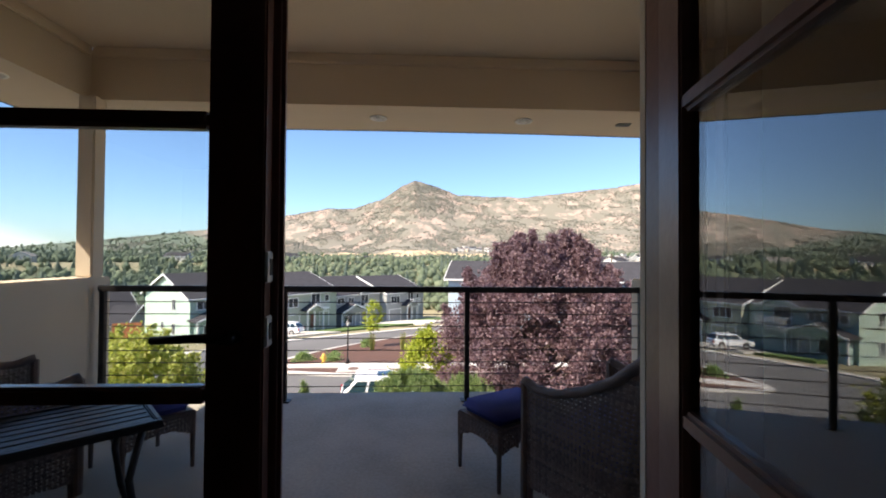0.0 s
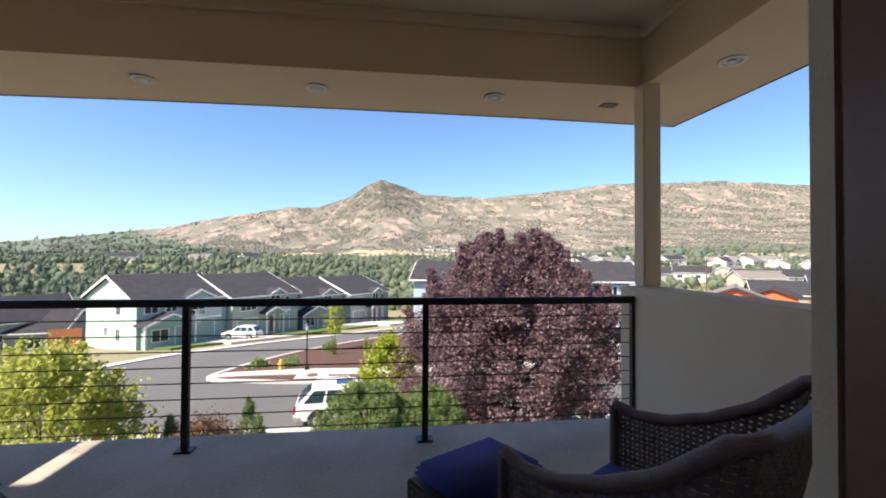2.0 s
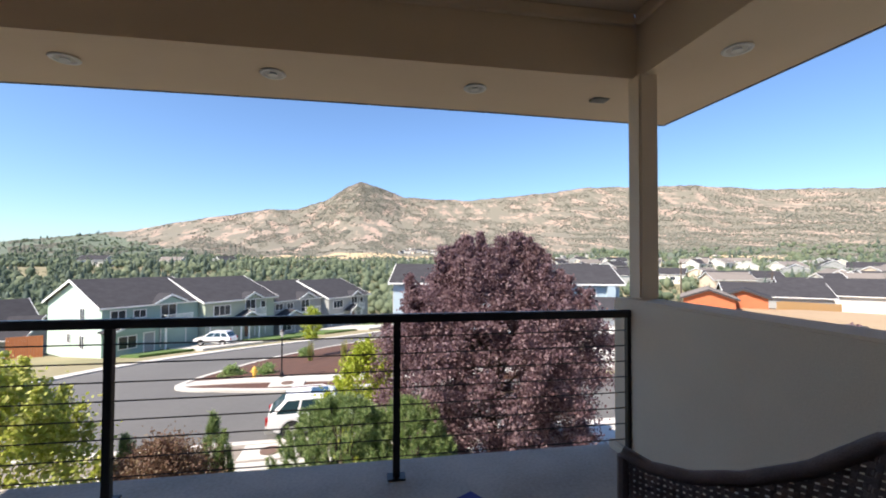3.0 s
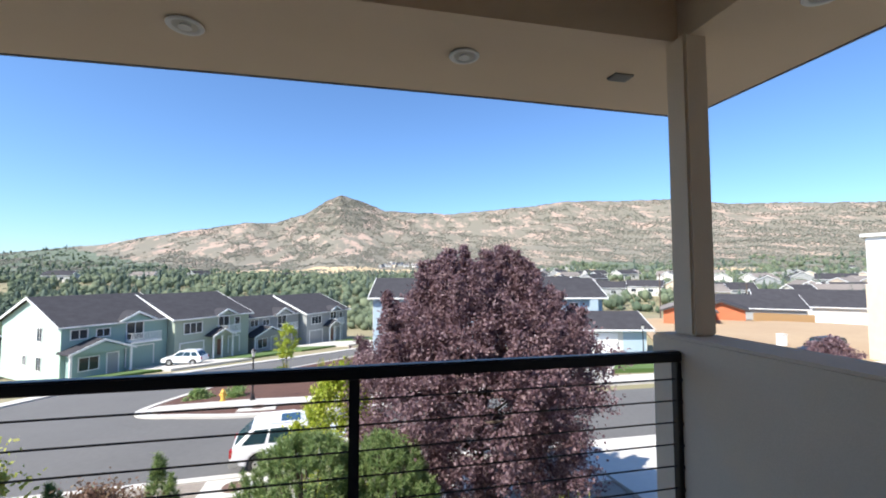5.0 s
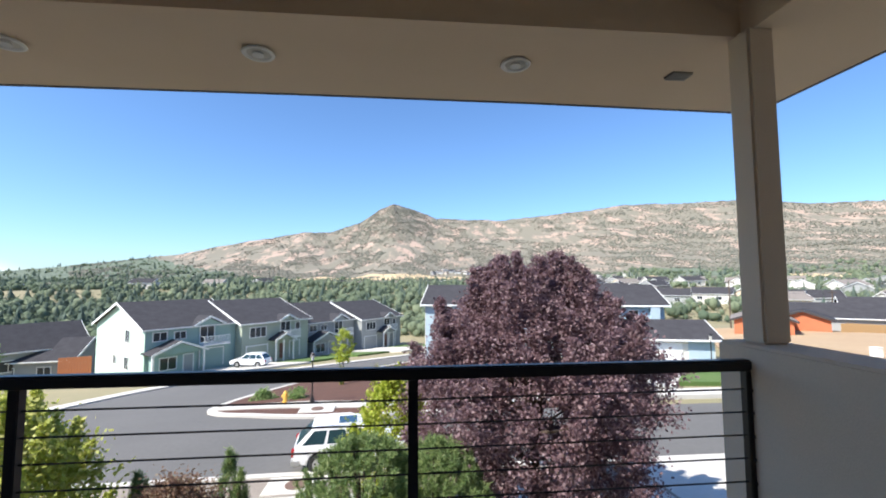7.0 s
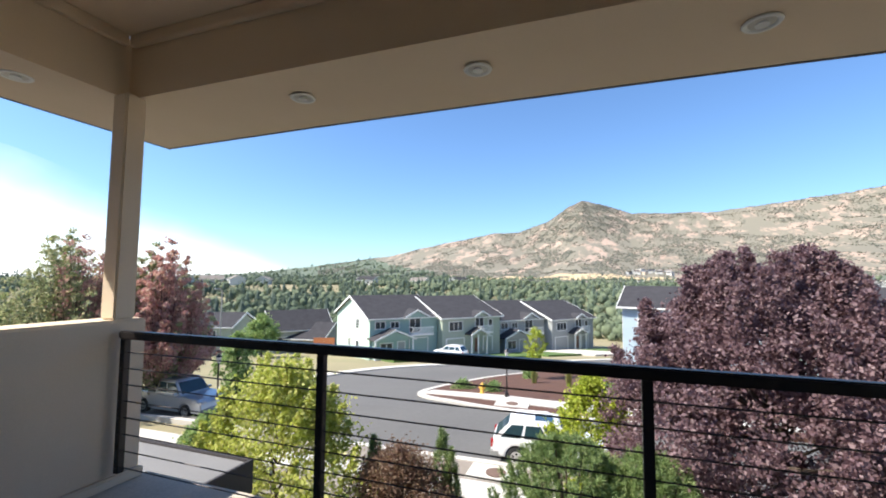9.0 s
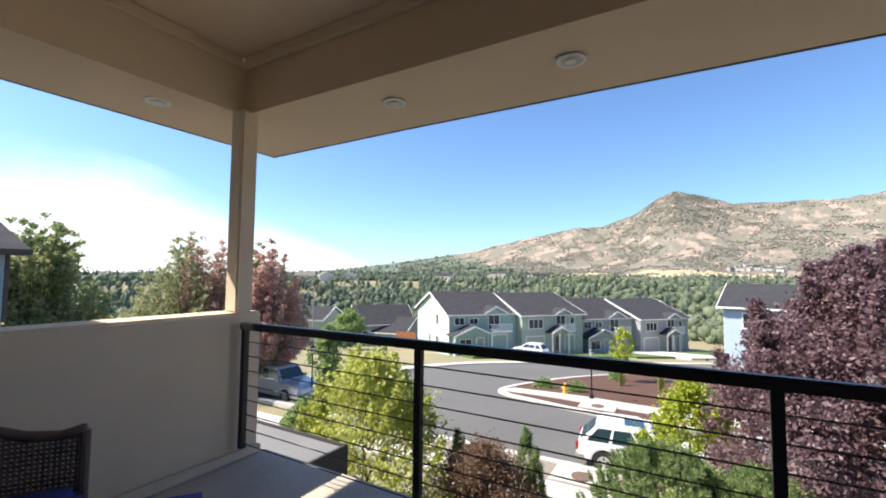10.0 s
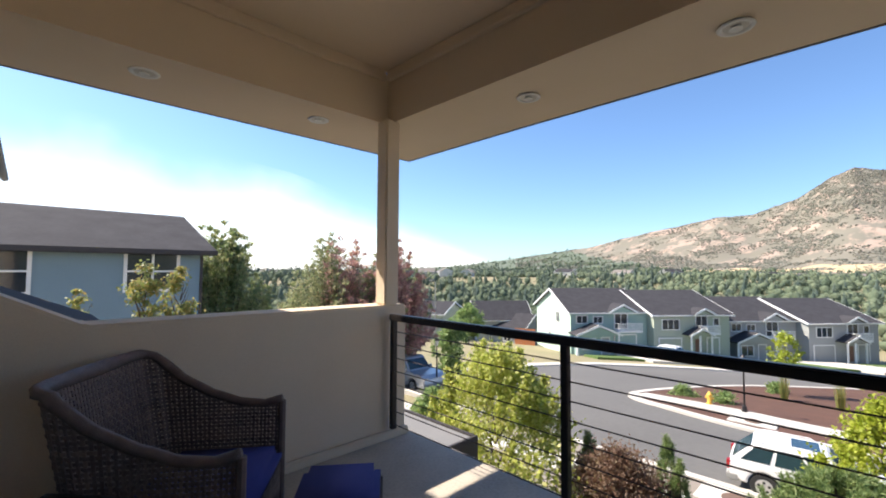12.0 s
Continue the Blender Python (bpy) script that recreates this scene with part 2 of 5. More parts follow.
def finish(bm, name, material, smooth=False):
    me = bpy.data.meshes.new(name)
    bmesh.ops.recalc_face_normals(bm, faces=bm.faces)
    bm.to_mesh(me)
    bm.free()
    me.materials.append(material)
    if smooth:
        me.shade_smooth()
    return me


def part(name, bm, material, parent, label="", smooth=False):
    ob = new(name, finish(bm, name, material, smooth))
    ob.parent = parent
    return tagged(ob, label)


def solo(name, bm, material, label, category, group="", kind="", smooth=False):
    return tagged(new(name, finish(bm, name, material, smooth)), label, category, group, kind)


def thing(name, label, category, x=0, y=0, z=0, rz=0, group="", kind=""):
    ob = tagged(new(name), label, category, group, kind)
    ob.matrix_basis = pose(x, y, z, 0, 0, rz)
    return ob


def raw(name, verts, faces, material, smooth=False):
    me = bpy.data.meshes.new(name)
    me.from_pydata(np.asarray(verts, float).tolist(), [], np.asarray(faces).tolist())
    me.materials.append(material)
    if smooth:
        me.shade_smooth()
    return me


# ---- the lie of the land ----
ROW, OUT = Vector((0.63, 0.777)), Vector((0.777, -0.63))
EYE = 1.45
BEARING = (-180, -95, -69, -50, -43, -36, -27, -20, -12.5, -9.5, -5.5, -3, -1.3, 0.5, 4.5, 13, 24, 29, 40, 47, 58, 95, 180)
RIDGE = (-1, -1, -0.8, 0.1, 0.6, 1.5, 2.9, 4.6, 6.1, 6.15, 7.6, 9.3, 10.1, 9.6, 8.15, 7.8, 8.65, 9.1, 8.6, 7.6, 6.6, 4, -1)


def near_ground(x, y):
    s = (x + 28.2) * 0.603 - (y - 49.5) * 0.797
    r = (x + 28.2) * 0.797 + (y - 49.5) * 0.603
    dip = np.interp(y, (4, 12, 27, 44), (0, 0.3, 0.4, 0))
    return np.interp(s, (-60, 0, 34, 46, 80), (-16.0, -9.6, -5.6, -5.0, -4.4)) - 0.02 * (np.clip(r, -40, 60) - 5) - dip


def ripple(x, y, size):
    """Cheap smooth unevenness, between about -1 and 1."""
    x, y = x / size, y / size
    return (np.sin(x * 1.7 + 1.3 * np.sin(y * 1.1)) + np.sin(y * 2.1 + 1.7 * np.sin(x * 0.9 + 2)) + 0.6 * np.sin(3.9 * x - 3.1 * y) + 0.5 * np.sin(6.7 * x + 5.3 * y + 1)) / 3.1


def ground(x, y):
    x, y = np.asarray(x, float), np.asarray(y, float)
    r, az = np.hypot(x, y), np.degrees(np.arctan2(x, y))
    top = np.interp(az, BEARING, RIDGE)
    t = np.clip((r - 650) / 1950, 0, 1)
    f = t**1.45
    rough = 0.32 * ripple(x, y, 190) * np.clip(t * 3, 0, 1) * (1 - t**4) * np.clip(top, 0, 3) / 2 + 0.09 * ripple(x, y, 60) * np.clip(t * 3, 0, 1) * np.clip(top, 0, 3) / 3
    far = EYE + r * np.tan(np.radians(-0.9 * (1 - f) + top * f + rough))
    far = np.where(r > 2600, far - (r - 2600) * 0.25 * np.clip(top, 0, 4) / 4, far)
    mid = -12.0
    z = np.where(r < 330, mid + (EYE - 330 * np.tan(np.radians(0.9)) - mid) * np.clip((r - 150) / 180, 0, 1), far)
    k = np.clip((r - 80) / 70, 0, 1)
    return near_ground(x, y) * (1 - k) + z * k


def wood_line(az, x, y):
    """The rise above eye level, in degrees, up to which trees cover the slopes at a bearing in radians."""
    return np.interp(np.degrees(az), (-98, -32, -29, -25, -20, -14, 0, 14, 22, 34, 66), (9, 9, 2.3, 1.4, 0.4, -0.15, -0.4, -0.3, 0.3, 1.1, 1.8)) + 0.25 * ripple(x, y, 90)


def land():
    az = np.radians(np.concatenate([np.arange(-100, 75, 0.5), np.arange(75, 260, 5)]))
    r = np.concatenate([np.arange(2, 110, 2.0), np.geomspace(110, 2600, 95), [2700, 2900, 3300, 4200]])
    a, b = np.meshgrid(az, r)
    x, y = b * np.sin(a), b * np.cos(a)
    v = np.stack([x, y, ground(x, y) - 0.1], -1).reshape(-1, 3)
    n, k = len(az), len(r)
    i, j = np.meshgrid(np.arange(k - 1), np.arange(n), indexing="ij")
    q = np.stack([i * n + j, i * n + (j + 1) % n, (i + 1) * n + (j + 1) % n, (i + 1) * n + j], -1).reshape(-1, 4)[:, ::-1]
    me = raw("ground", v, q, DRYLAWN, True)
    me.materials.append(HILLS)
    me.materials.append(WOODFLOOR)
    mid = v.reshape(k, n, 3)[:-1]
    slope = np.where(np.degrees(np.arctan2(mid[..., 2] - EYE, np.hypot(mid[..., 0], mid[..., 1]))) < wood_line(a[:-1], mid[..., 0], mid[..., 1]), 2, 1)
    me.polygons.foreach_set("material_index", np.where(b[:-1] > 420, slope, 0).astype(np.int32).ravel())
    tagged(new("ground", me), "dry grassy ground rising to scrub-covered hills", "ground", kind="structure")


land()


def sheet(name, outline, lift, material, label, category, kerb=0.0, step=2.0):
    """A patch that follows the land, with a rim down to the ground."""
    bm = bmesh.new()
    bm.faces.new([bm.verts.new((x, y, 0)) for x, y in outline])
    xs, ys = [p[0] for p in outline], [p[1] for p in outline]
    for lo, hi, way in ((min(xs), max(xs), Vector((1, 0, 0))), (min(ys), max(ys), Vector((0, 1, 0)))):
        for c in np.arange(math.ceil(lo / step) * step, hi, step):
            bmesh.ops.bisect_plane(bm, geom=bm.verts[:] + bm.edges[:] + bm.faces[:], plane_co=way * float(c), plane_no=way)
    bmesh.ops.triangulate(bm, faces=bm.faces[:])
    top = bm.faces[:]
    rim = [e for e in bm.edges if e.is_boundary]
    low = bmesh.ops.extrude_edge_only(bm, edges=rim)["geom"]
    low = {v for v in low if isinstance(v, bmesh.types.BMVert)}
    for v in bm.verts:
        v.co.z = float(ground(v.co.x, v.co.y)) + (-0.25 if v in low else lift)
    return solo(name, bm, material, label, category, kind="structure")


def arc(points, n=6):
    """A smooth open line through points (Catmull-Rom)."""
    p = [Vector(q) for q in points]
    p = [2 * p[0] - p[1]] + p + [2 * p[-1] - p[-2]]
    out = []
    for a, b, c, d in zip(p, p[1:], p[2:], p[3:]):
        for k in range(n):
            t = k / n
            out.append(tuple(0.5 * ((2 * b) + (c - a) * t + (2 * a - 5 * b + 4 * c - d) * t * t + (3 * b - a - 3 * c + d) * t**3)))
    return out + [tuple(p[-2])]


def band(line, width):
    """The outline of a strip that runs along a line."""
    left, right = [], []
    for i, q in enumerate(line):
        way = (Vector(line[min(i + 1, len(line) - 1)]) - Vector(line[max(i - 1, 0)])).normalized()
        side = Vector((-way.y, way.x)) * width / 2
        left.append(tuple(Vector(q) + side)), right.append(tuple(Vector(q) - side))
    return left + right[::-1]


# ---- streets ----
block_edge = arc([(6, 21.0), (-2, 20.95), (-6.5, 21.7), (-9.6, 23.2), (-10.8, 25.6), (-10.0, 29.5), (-7, 35.5), (-1.5, 41), (12, 51.5), (44, 76)])
west_edge = arc([(-36, 20.8), (-27, 21.2), (-23.6, 24.5), (-22.8, 31), (-19.5, 38.6), (-12, 44.4), (-3, 50), (12, 60.6), (40, 81)])
sheet("road", [(-95, 13.65), (62, 13.65), (62, 21.0)] + block_edge + west_edge[::-1] + [(-95, 20.8)], 0.02, ASPHALT, "grey worn asphalt street with a wide junction", "road")


def inset(line, d):
    out = []
    for i, q in enumerate(line):
        way = (Vector(line[min(i + 1, len(line) - 1)]) - Vector(line[max(i - 1, 0)])).normalized()
        out.append(tuple(Vector(q) + Vector((way.y, -way.x)) * d))
    return out


sheet("kerb", block_edge + inset(block_edge, 0.45)[::-1], 0.15, PAVING, "pale concrete kerb round the planted corner", "kerb")
inner = inset(block_edge, 0.45)
sheet("planting_bed", [(13.5, 21.45), (6, 21.45)] + [p for p in inner[6:49]] + [(13.5, 40)], 0.12, MULCH, "brown bark mulch bed on the street corner", "planting bed", step=4.0)
sheet("pavement", band(arc([(-10.2, 25.3), (-6.5, 24.5), (-2, 23.6), (8, 23.2), (24, 23.3), (60, 23.3)]), 1.7), 0.16, PAVING, "pale concrete footpath across the planted corner", "footpath")
sheet("building_lot", [(26, 24.5), (120, 24.5), (125, 95), (46, 60), (30, 34)], 0.1, DIRT, "bare earth building lot beyond the street", "ground", step=5.0)
sheet("front_lawn", [(18, 26), (23, 25.5), (29, 29), (27.5, 31.8)], 0.2, LAWN, "green front lawn beside a driveway", "lawn")
sheet("driveway", [(14.5, 24.5), (18.3, 24.5), (24.5, 32), (21.0, 34)], 0.21, PAVING, "pale concrete driveway up to a garage", "driveway")
sheet("kerb", [(-95, 13.3), (9, 13.3), (9, 13.65), (-95, 13.65)], 0.12, PAVING, "pale concrete kerb beside the street", "kerb")
sheet("verge", [(-14, 11.75), (8.9, 11.75), (8.9, 13.29), (-14, 13.29)], 0.08, GRAVEL, "gravelly verge between kerb and footpath", "verge")
sheet("pavement", [(-40, 10.3), (8.9, 10.3), (8.9, 11.7), (-40, 11.7)], 0.1, PAVING, "pale concrete footpath past the front garden", "footpath")
sheet("driveway", [(9.0, 3), (15.5, 3), (15.5, 13.64), (9.02, 13.64)], 0.11, PAVING, "pale concrete driveway beside the house", "driveway")
sheet("front_garden", [(-14, 0.4), (8.9, 0.4), (8.9, 10.25), (-14, 10.25)], 0.05, GRAVEL, "gravel and soil of the planted front garden", "garden")
walk_edge = west_edge[8:]
sheet("pavement", inset(walk_edge, -0.02)[::1] + inset(walk_edge, -1.7)[::-1], 0.13, PAVING, "pale concrete footpath in front of the townhouses", "footpath")
for p in ((-3.9, 22.6), (-2.6, 12.5)):
    base = thing("manhole", "round iron manhole cover in a concrete apron", "manhole", p[0], p[1], float(ground(*p)))
    part("apron", cube(-0.95, 0.95, -0.6, 0.6, 0.0, 0.19 if p[1] > 15 else 0.13, bevel=0.02), PAVING, base)
    part("cover", disc(bmesh.new(), 0, 0, 0.2 if p[1] > 15 else 0.14, 0.34, 0.03), RUST, base, "rusty iron cover")


# ---- the balcony ----
solo("floor", cube(-2.53, 2.53, -2.75, 0.26, -0.25, 0.0, bevel=0.008), CONCRETE, "grey trowelled concrete balcony floor", "floor", kind="structure")
for side, name in ((-1, "wall_west"), (1, "wall_east")):
    a, b = sorted((side * 2.54, side * 2.82))
    if side < 0:
        bm = prism([(-2.76, -0.4), (0.2, -0.4), (0.2, 1.14), (-2.04, 1.14), (-2.76, 1.52)], b - a, "x", a, 0.015)
    else:
        bm = cube(a, b, -2.76, 0.2, -0.4, 1.14, bevel=0.015)
    solo(name, bm, STUCCO, "beige stucco half wall at the balcony's end", "wall", kind="structure")
    a, b = (-2.695, -2.545) if side < 0 else (2.615, 2.765)
    solo("column", cube(a, b, -0.035, 0.115, 1.142, 2.80, bevel=0.012), STUCCO, "square beige stucco column on the half wall", "column", "columns", "structure")
    solo("floor_curb", cube(*sorted((side * 2.49, side * 2.535)), -2.74, 0.2, 0.002, 0.07, bevel=0.01), STUCCO, "low stucco curb at the foot of the half wall", "curb", kind="structure")
solo("storey_below", cube(-2.8, 2.8, -2.75, -0.1, -5.2, -0.41), STUCCO, "beige stucco storey under the balcony", "wall", kind="structure")

# roof over the balcony: recessed ceiling, beams, and a sloped soffit outside them
solo("ceiling", cube(-2.64, 2.64, -2.76, 0.04, 3.26, 3.36), PLASTER, "brown-beige plastered balcony ceiling", "ceiling", kind="structure")


def soffit():
    """Beams and soffit; the long outer edge is cambered a little at its middle."""
    bm = bmesh.new()
    ring = lambda x, y0, y1, z, up=0.0: [bm.verts.new(p) for p in ((-x, y0, z), (-x, y1, z), (-x * 0.5, y1, z + up * 0.8), (0, y1, z + up), (x * 0.5, y1, z + up * 0.8), (x, y1, z), (x, y0, z))]
    inner, outer, roof_o, roof_i = ring(2.645, -2.77, 0.045, 2.785), ring(3.755, -2.77, 1.215, 2.865, CAMBER), ring(3.755, -2.77, 1.215, 3.05), ring(2.645, -2.77, 0.045, 3.255)
    for a, b in ((inner, outer), (outer, roof_o), (roof_o, roof_i), (roof_i, inner)):
        for k in range(6):
            bm.faces.new((a[k], a[k + 1], b[k + 1], b[k]))
    return bm


CAMBER = 0.028
solo("roof_soffit", soffit(), PLASTER, "beige plastered beams and wide roof soffit", "soffit", kind="structure")
solo("roof_fascia", prism([(-3.785, 2.862), (-1.88, 2.862 + CAMBER * 0.8), (0, 2.862 + CAMBER), (1.88, 2.862 + CAMBER * 0.8), (3.785, 2.862), (3.785, 3.08), (-3.785, 3.08)], 0.028, "y", 1.217), FASCIA, "dark metal edge of the roof", "trim", kind="structure")
for x0, x1 in ((-3.785, -3.757), (3.757, 3.785)):
    solo("roof_fascia", cube(x0, x1, -2.77, 1.216, 2.862, 3.08, bevel=0.004), FASCIA, "dark metal edge of the roof", "trim", kind="structure")
for x0, x1, y0, y1 in ((-2.6, 2.6, -0.005, 0.042), (-2.642, -2.6, -2.75, -0.006), (2.6, 2.642, -2.75, -0.006)):
    solo("trim", cube(x0, x1, y0, y1, 3.17, 3.257, bevel=0.006), PLASTER, "narrow plaster ledge round the recessed ceiling", "trim", kind="structure")


def downlight(x, y, group="downlights in the soffit"):
    out = max(abs(x) - 2.645, y - 0.045)
    z = 2.785 + 0.08 * out / (1.11 if abs(x) > 2.7 else 1.17)
    d = thing("downlight", "white round recessed downlight, switched off", "downlight", x, y, z - 0.002, 0, group)
    bm = bmesh.new()
    r = [(0.088, 0.0), (0.094, -0.006), (0.088, -0.013), (0.070, -0.012), (0.064, -0.004)]
    rings = [[bm.verts.new((q * math.cos(a), q * math.sin(a), z)) for a in np.linspace(0, 2 * math.pi, 28, endpoint=False)] for q, z in r]
    for a, b in zip(rings, rings[1:]):
        for k in range(28):
            bm.faces.new((a[k], a[(k + 1) % 28], b[(k + 1) % 28], b[k]))
    part("trim_ring", bm, WHITEPAINT, d, smooth=True)
    part("baffle", disc(bmesh.new(), 0, 0, -0.001, 0.066, 0.004), CREAMLENS, d, "dull cream baffle")
    part("bulb", disc(bmesh.new(), 0, 0, -0.010, 0.034, 0.014, r2=0.026), WHITEPAINT, d, "frosted lamp face")
    return d


for x in (-1.41, -0.04, 1.51):
    downlight(x, 0.49)
for x in (-3.04, 3.04):
    downlight(x, -0.44), downlight(x, -1.75)
vent = thing("soffit_vent", "small dark louvred vent in the soffit", "vent", 2.63, 0.55, 2.818)
part("backing", cube(-0.07, 0.07, -0.05, 0.05, -0.004, 0.004), FASCIA, vent)
for k in range(5):
    part("slat", cube(-0.068, 0.068, -0.046 + k * 0.02, -0.036 + k * 0.02, -0.016, -0.003), CLADDING, vent)


# ---- the railing ----
railing = thing("railing", "black metal balcony railing with horizontal steel cables", "railing")
part("top_rail", cube(-2.5, 2.565, -0.028, 0.028, 1.012, 1.068, bevel=0.008), RAIL, railing)
for x in (-2.462, -0.83, 0.863, 2.538):
    end = abs(x) > 2
    post = part("post", cube(x - 0.023, x + 0.023, -0.023, 0.023, 0.1 if x < -2 else 0.012, 1.014, bevel=0.004), RAIL, railing)
    if not end:
        part("base_plate", cube(x - 0.06, x + 0.06, -0.05, 0.05, 0.0, 0.012, bevel=0.004), RAIL, post)
    for z in np.arange(8) * 0.1115 + 0.14:
        if end:
            part("bolt", disc(bmesh.new(), x, -0.026, float(z), 0.008, 0.008, "y", 8), CABLE, post, "steel bolt head")
for z in np.arange(8) * 0.1115 + 0.14:
    part("cable", tube(bmesh.new(), [(-2.48, 0, float(z)), (-0.8, 0, float(z) - 0.003), (0.9, 0, float(z) - 0.003), (2.55, 0, float(z))], 0.0045, 6), CABLE, railing)


# ---- house wall, French doors and the dark room behind ----
solo("wall_house", prism([(1.107, -2.745), (8.0, -2.745), (8.0, -2.98), (1.157, -2.98), (1.157, -2.79), (1.107, -2.79)], 10.2, "z", -5.0, 0.008), STUCCO, "beige stucco house wall", "wall", kind="structure")
solo("wall_house", cube(-6.5, -0.92, -2.98, -2.745, -5.0, 5.2, bevel=0.012), STUCCO, "beige stucco house wall", "wall", kind="structure")
solo("wall_house", cube(-0.918, 1.105, -2.98, -2.747, 2.46, 5.2), STUCCO, "beige stucco wall above the doors", "wall", kind="structure")
frame_d = thing("door_frame", "dark stained wooden frame of the French doors", "door frame", kind="structure")
part("jamb", cube(1.102, 1.154, -3.06, -2.793, 0, 2.455, bevel=0.004), DOORWOOD, frame_d)
part("jamb", cube(1.12, 1.21, -3.10, -3.062, 0, 2.455, bevel=0.006), DOORWOOD, frame_d)
part("jamb", cube(-0.917, -0.865, -3.06, -2.78, 0, 2.455, bevel=0.004), DOORWOOD, frame_d)
part("head", cube(-0.864, 1.10, -3.06, -2.78, 2.40, 2.455, bevel=0.004), DOORWOOD, frame_d)
part("threshold", cube(-0.864, 1.10, -3.06, -2.752, 0.001, 0.02, bevel=0.004), RAIL, frame_d)


def french_door(x, y, rz, label):
    """A glazed leaf: hinge side at local x = 0, lock side at x = -0.94."""
    d = thing("french_door", label, "door", x, y, 0.025, rz, "French doors")
    part("stile", cube(-0.115, 0, -0.024, 0.024, 0, 2.36, bevel=0.005), DOORWOOD, d)
    part("stile", cube(-0.94, -0.805, -0.024, 0.024, 0, 2.36, bevel=0.005), DOORWOOD, d)
    for z0, z1 in ((0, 0.24), (2.24, 2.36)):
        part("rail", cube(-0.804, -0.116, -0.023, 0.023, z0, z1, bevel=0.005), DOORWOOD, d)
    for z in (0.995, 1.652):
        part("glazing_bar", cube(-0.804, -0.116, -0.022, 0.022, z - 0.021, z + 0.021, bevel=0.009), DOORWOOD, d)
    for z0, z1 in ((0.241, 0.973), (1.017, 1.63), (1.674, 2.239)):
        pane = part("pane", cube(-0.803, -0.117, -0.003, 0.003, z0, z1), PANE, d, "clear glass pane")
        pane.visible_shadow = False
    return d


# the closed leaf is hinged at its far side, so its lock stile stands at the middle
left = french_door(-0.862, -2.955, 180, "closed dark wooden French door with glass panes")
lever = part("lever", tube(bmesh.new(), [(-0.875, 0.02, 1.135), (-0.875, 0.06, 1.135), (-0.82, 0.07, 1.14), (-0.71, 0.07, 1.135)], [0.016, 0.013, 0.011, 0.009], 10), RAIL, left, "dark metal lever handle", True)
part("astragal", cube(-0.966, -0.925, -0.055, -0.0245, 0, 2.36, bevel=0.01), DOORWOOD, left, "rounded meeting strip")
for z in (1.30, 1.145):
    s = part("strike_plate", cube(-0.9475, -0.9395, -0.017, 0.023, z - 0.038, z + 0.038, bevel=0.003), BRASS, left, "satin metal strike plate")
    part("strike_hole", cube(-0.949, -0.9476, -0.010, 0.006, z - 0.02, z + 0.02), RAIL, s)
right = french_door(1.03, -3.035, 81, "open dark wooden French door with reflecting glass")
part("lever", tube(bmesh.new(), [(-0.875, 0.03, 1.12), (-0.875, 0.075, 1.12), (-0.82, 0.085, 1.125), (-0.73, 0.085, 1.12)], [0.016, 0.013, 0.011, 0.009], 10), RAIL, right, "dark metal lever handle", True)

solo("room_floor", cube(-3.5, 3.5, -9.0, -2.76, -0.25, -0.004), ROOMFLOOR, "dark wooden floor of the room behind", "floor", kind="structure")
solo("room_ceiling", cube(-3.5, 3.5, -9.0, -2.985, 2.75, 2.9), ROOM, "plain ceiling of the room behind", "ceiling", kind="structure")
for x0, x1, y0, y1 in ((-3.6, -3.5, -9, -2.985), (3.5, 3.6, -9, -2.985), (-3.6, 3.6, -9.1, -9.0)):
    solo("wall_room", cube(x0, x1, y0, y1, -0.25, 2.9), ROOM, "plain painted wall of the room behind", "wall", kind="structure")


# ---- wicker furniture ----
def weave(path, top, low, du=0.021, dv=0.021, w=0.0155, t=0.004, n=90):
    """Woven strands on an upright curved sheet; path(u) is a plan point, top(u) and low(u) its heights."""
    bm = bmesh.new()

    def strip(pts, wide):
        rows = []
        for p, a, nrm in pts:
            rows.append([bm.verts.new(p + a * wide / 2 * sx + nrm * t * sy) for sx, sy in ((-1, -0.5), (1, -0.5), (1, 0.5), (-1, 0.5))])
        for a, b in zip(rows, rows[1:]):
            for k in range(4):
                bm.faces.new((a[k], a[(k + 1) % 4], b[(k + 1) % 4], b[k]))

    us = np.linspace(0, 1, n)
    plan = [Vector((*path(u), 0)) for u in us]
    ways = [(plan[min(i + 1, n - 1)] - plan[max(i - 1, 0)]).normalized() for i in range(n)]
    length = sum((a - b).length for a, b in zip(plan, plan[1:]))
    lo, hi = min(low(u) for u in us), max(top(u) for u in us)
    up = Vector((0, 0, 1))
    for k, z in enumerate(np.arange(lo + dv / 2, hi, dv)):
        run = []
        for i, u in enumerate(us):
            if low(u) <= z <= top(u):
                nrm = Vector((ways[i].y, -ways[i].x, 0))
                run.append((plan[i] + up * z + nrm * 0.0028 * (1 if (i + k) % 2 else -1), up, nrm))
            else:
                if len(run) > 1:
                    strip(run, w)
                run = []
        if len(run) > 1:
            strip(run, w)
    for k in range(int(length / du)):
        u = (k + 0.5) / int(length / du)
        i = min(int(u * (n - 1)), n - 2)
        f = u * (n - 1) - i
        p, way = plan[i].lerp(plan[i + 1], f), ways[i]
        nrm = Vector((way.y, -way.x, 0))
        zs = np.linspace(low(u), top(u), 9)
        strip([(p + up * float(z), way, nrm) for z in zs], w * 0.8)
    return bm


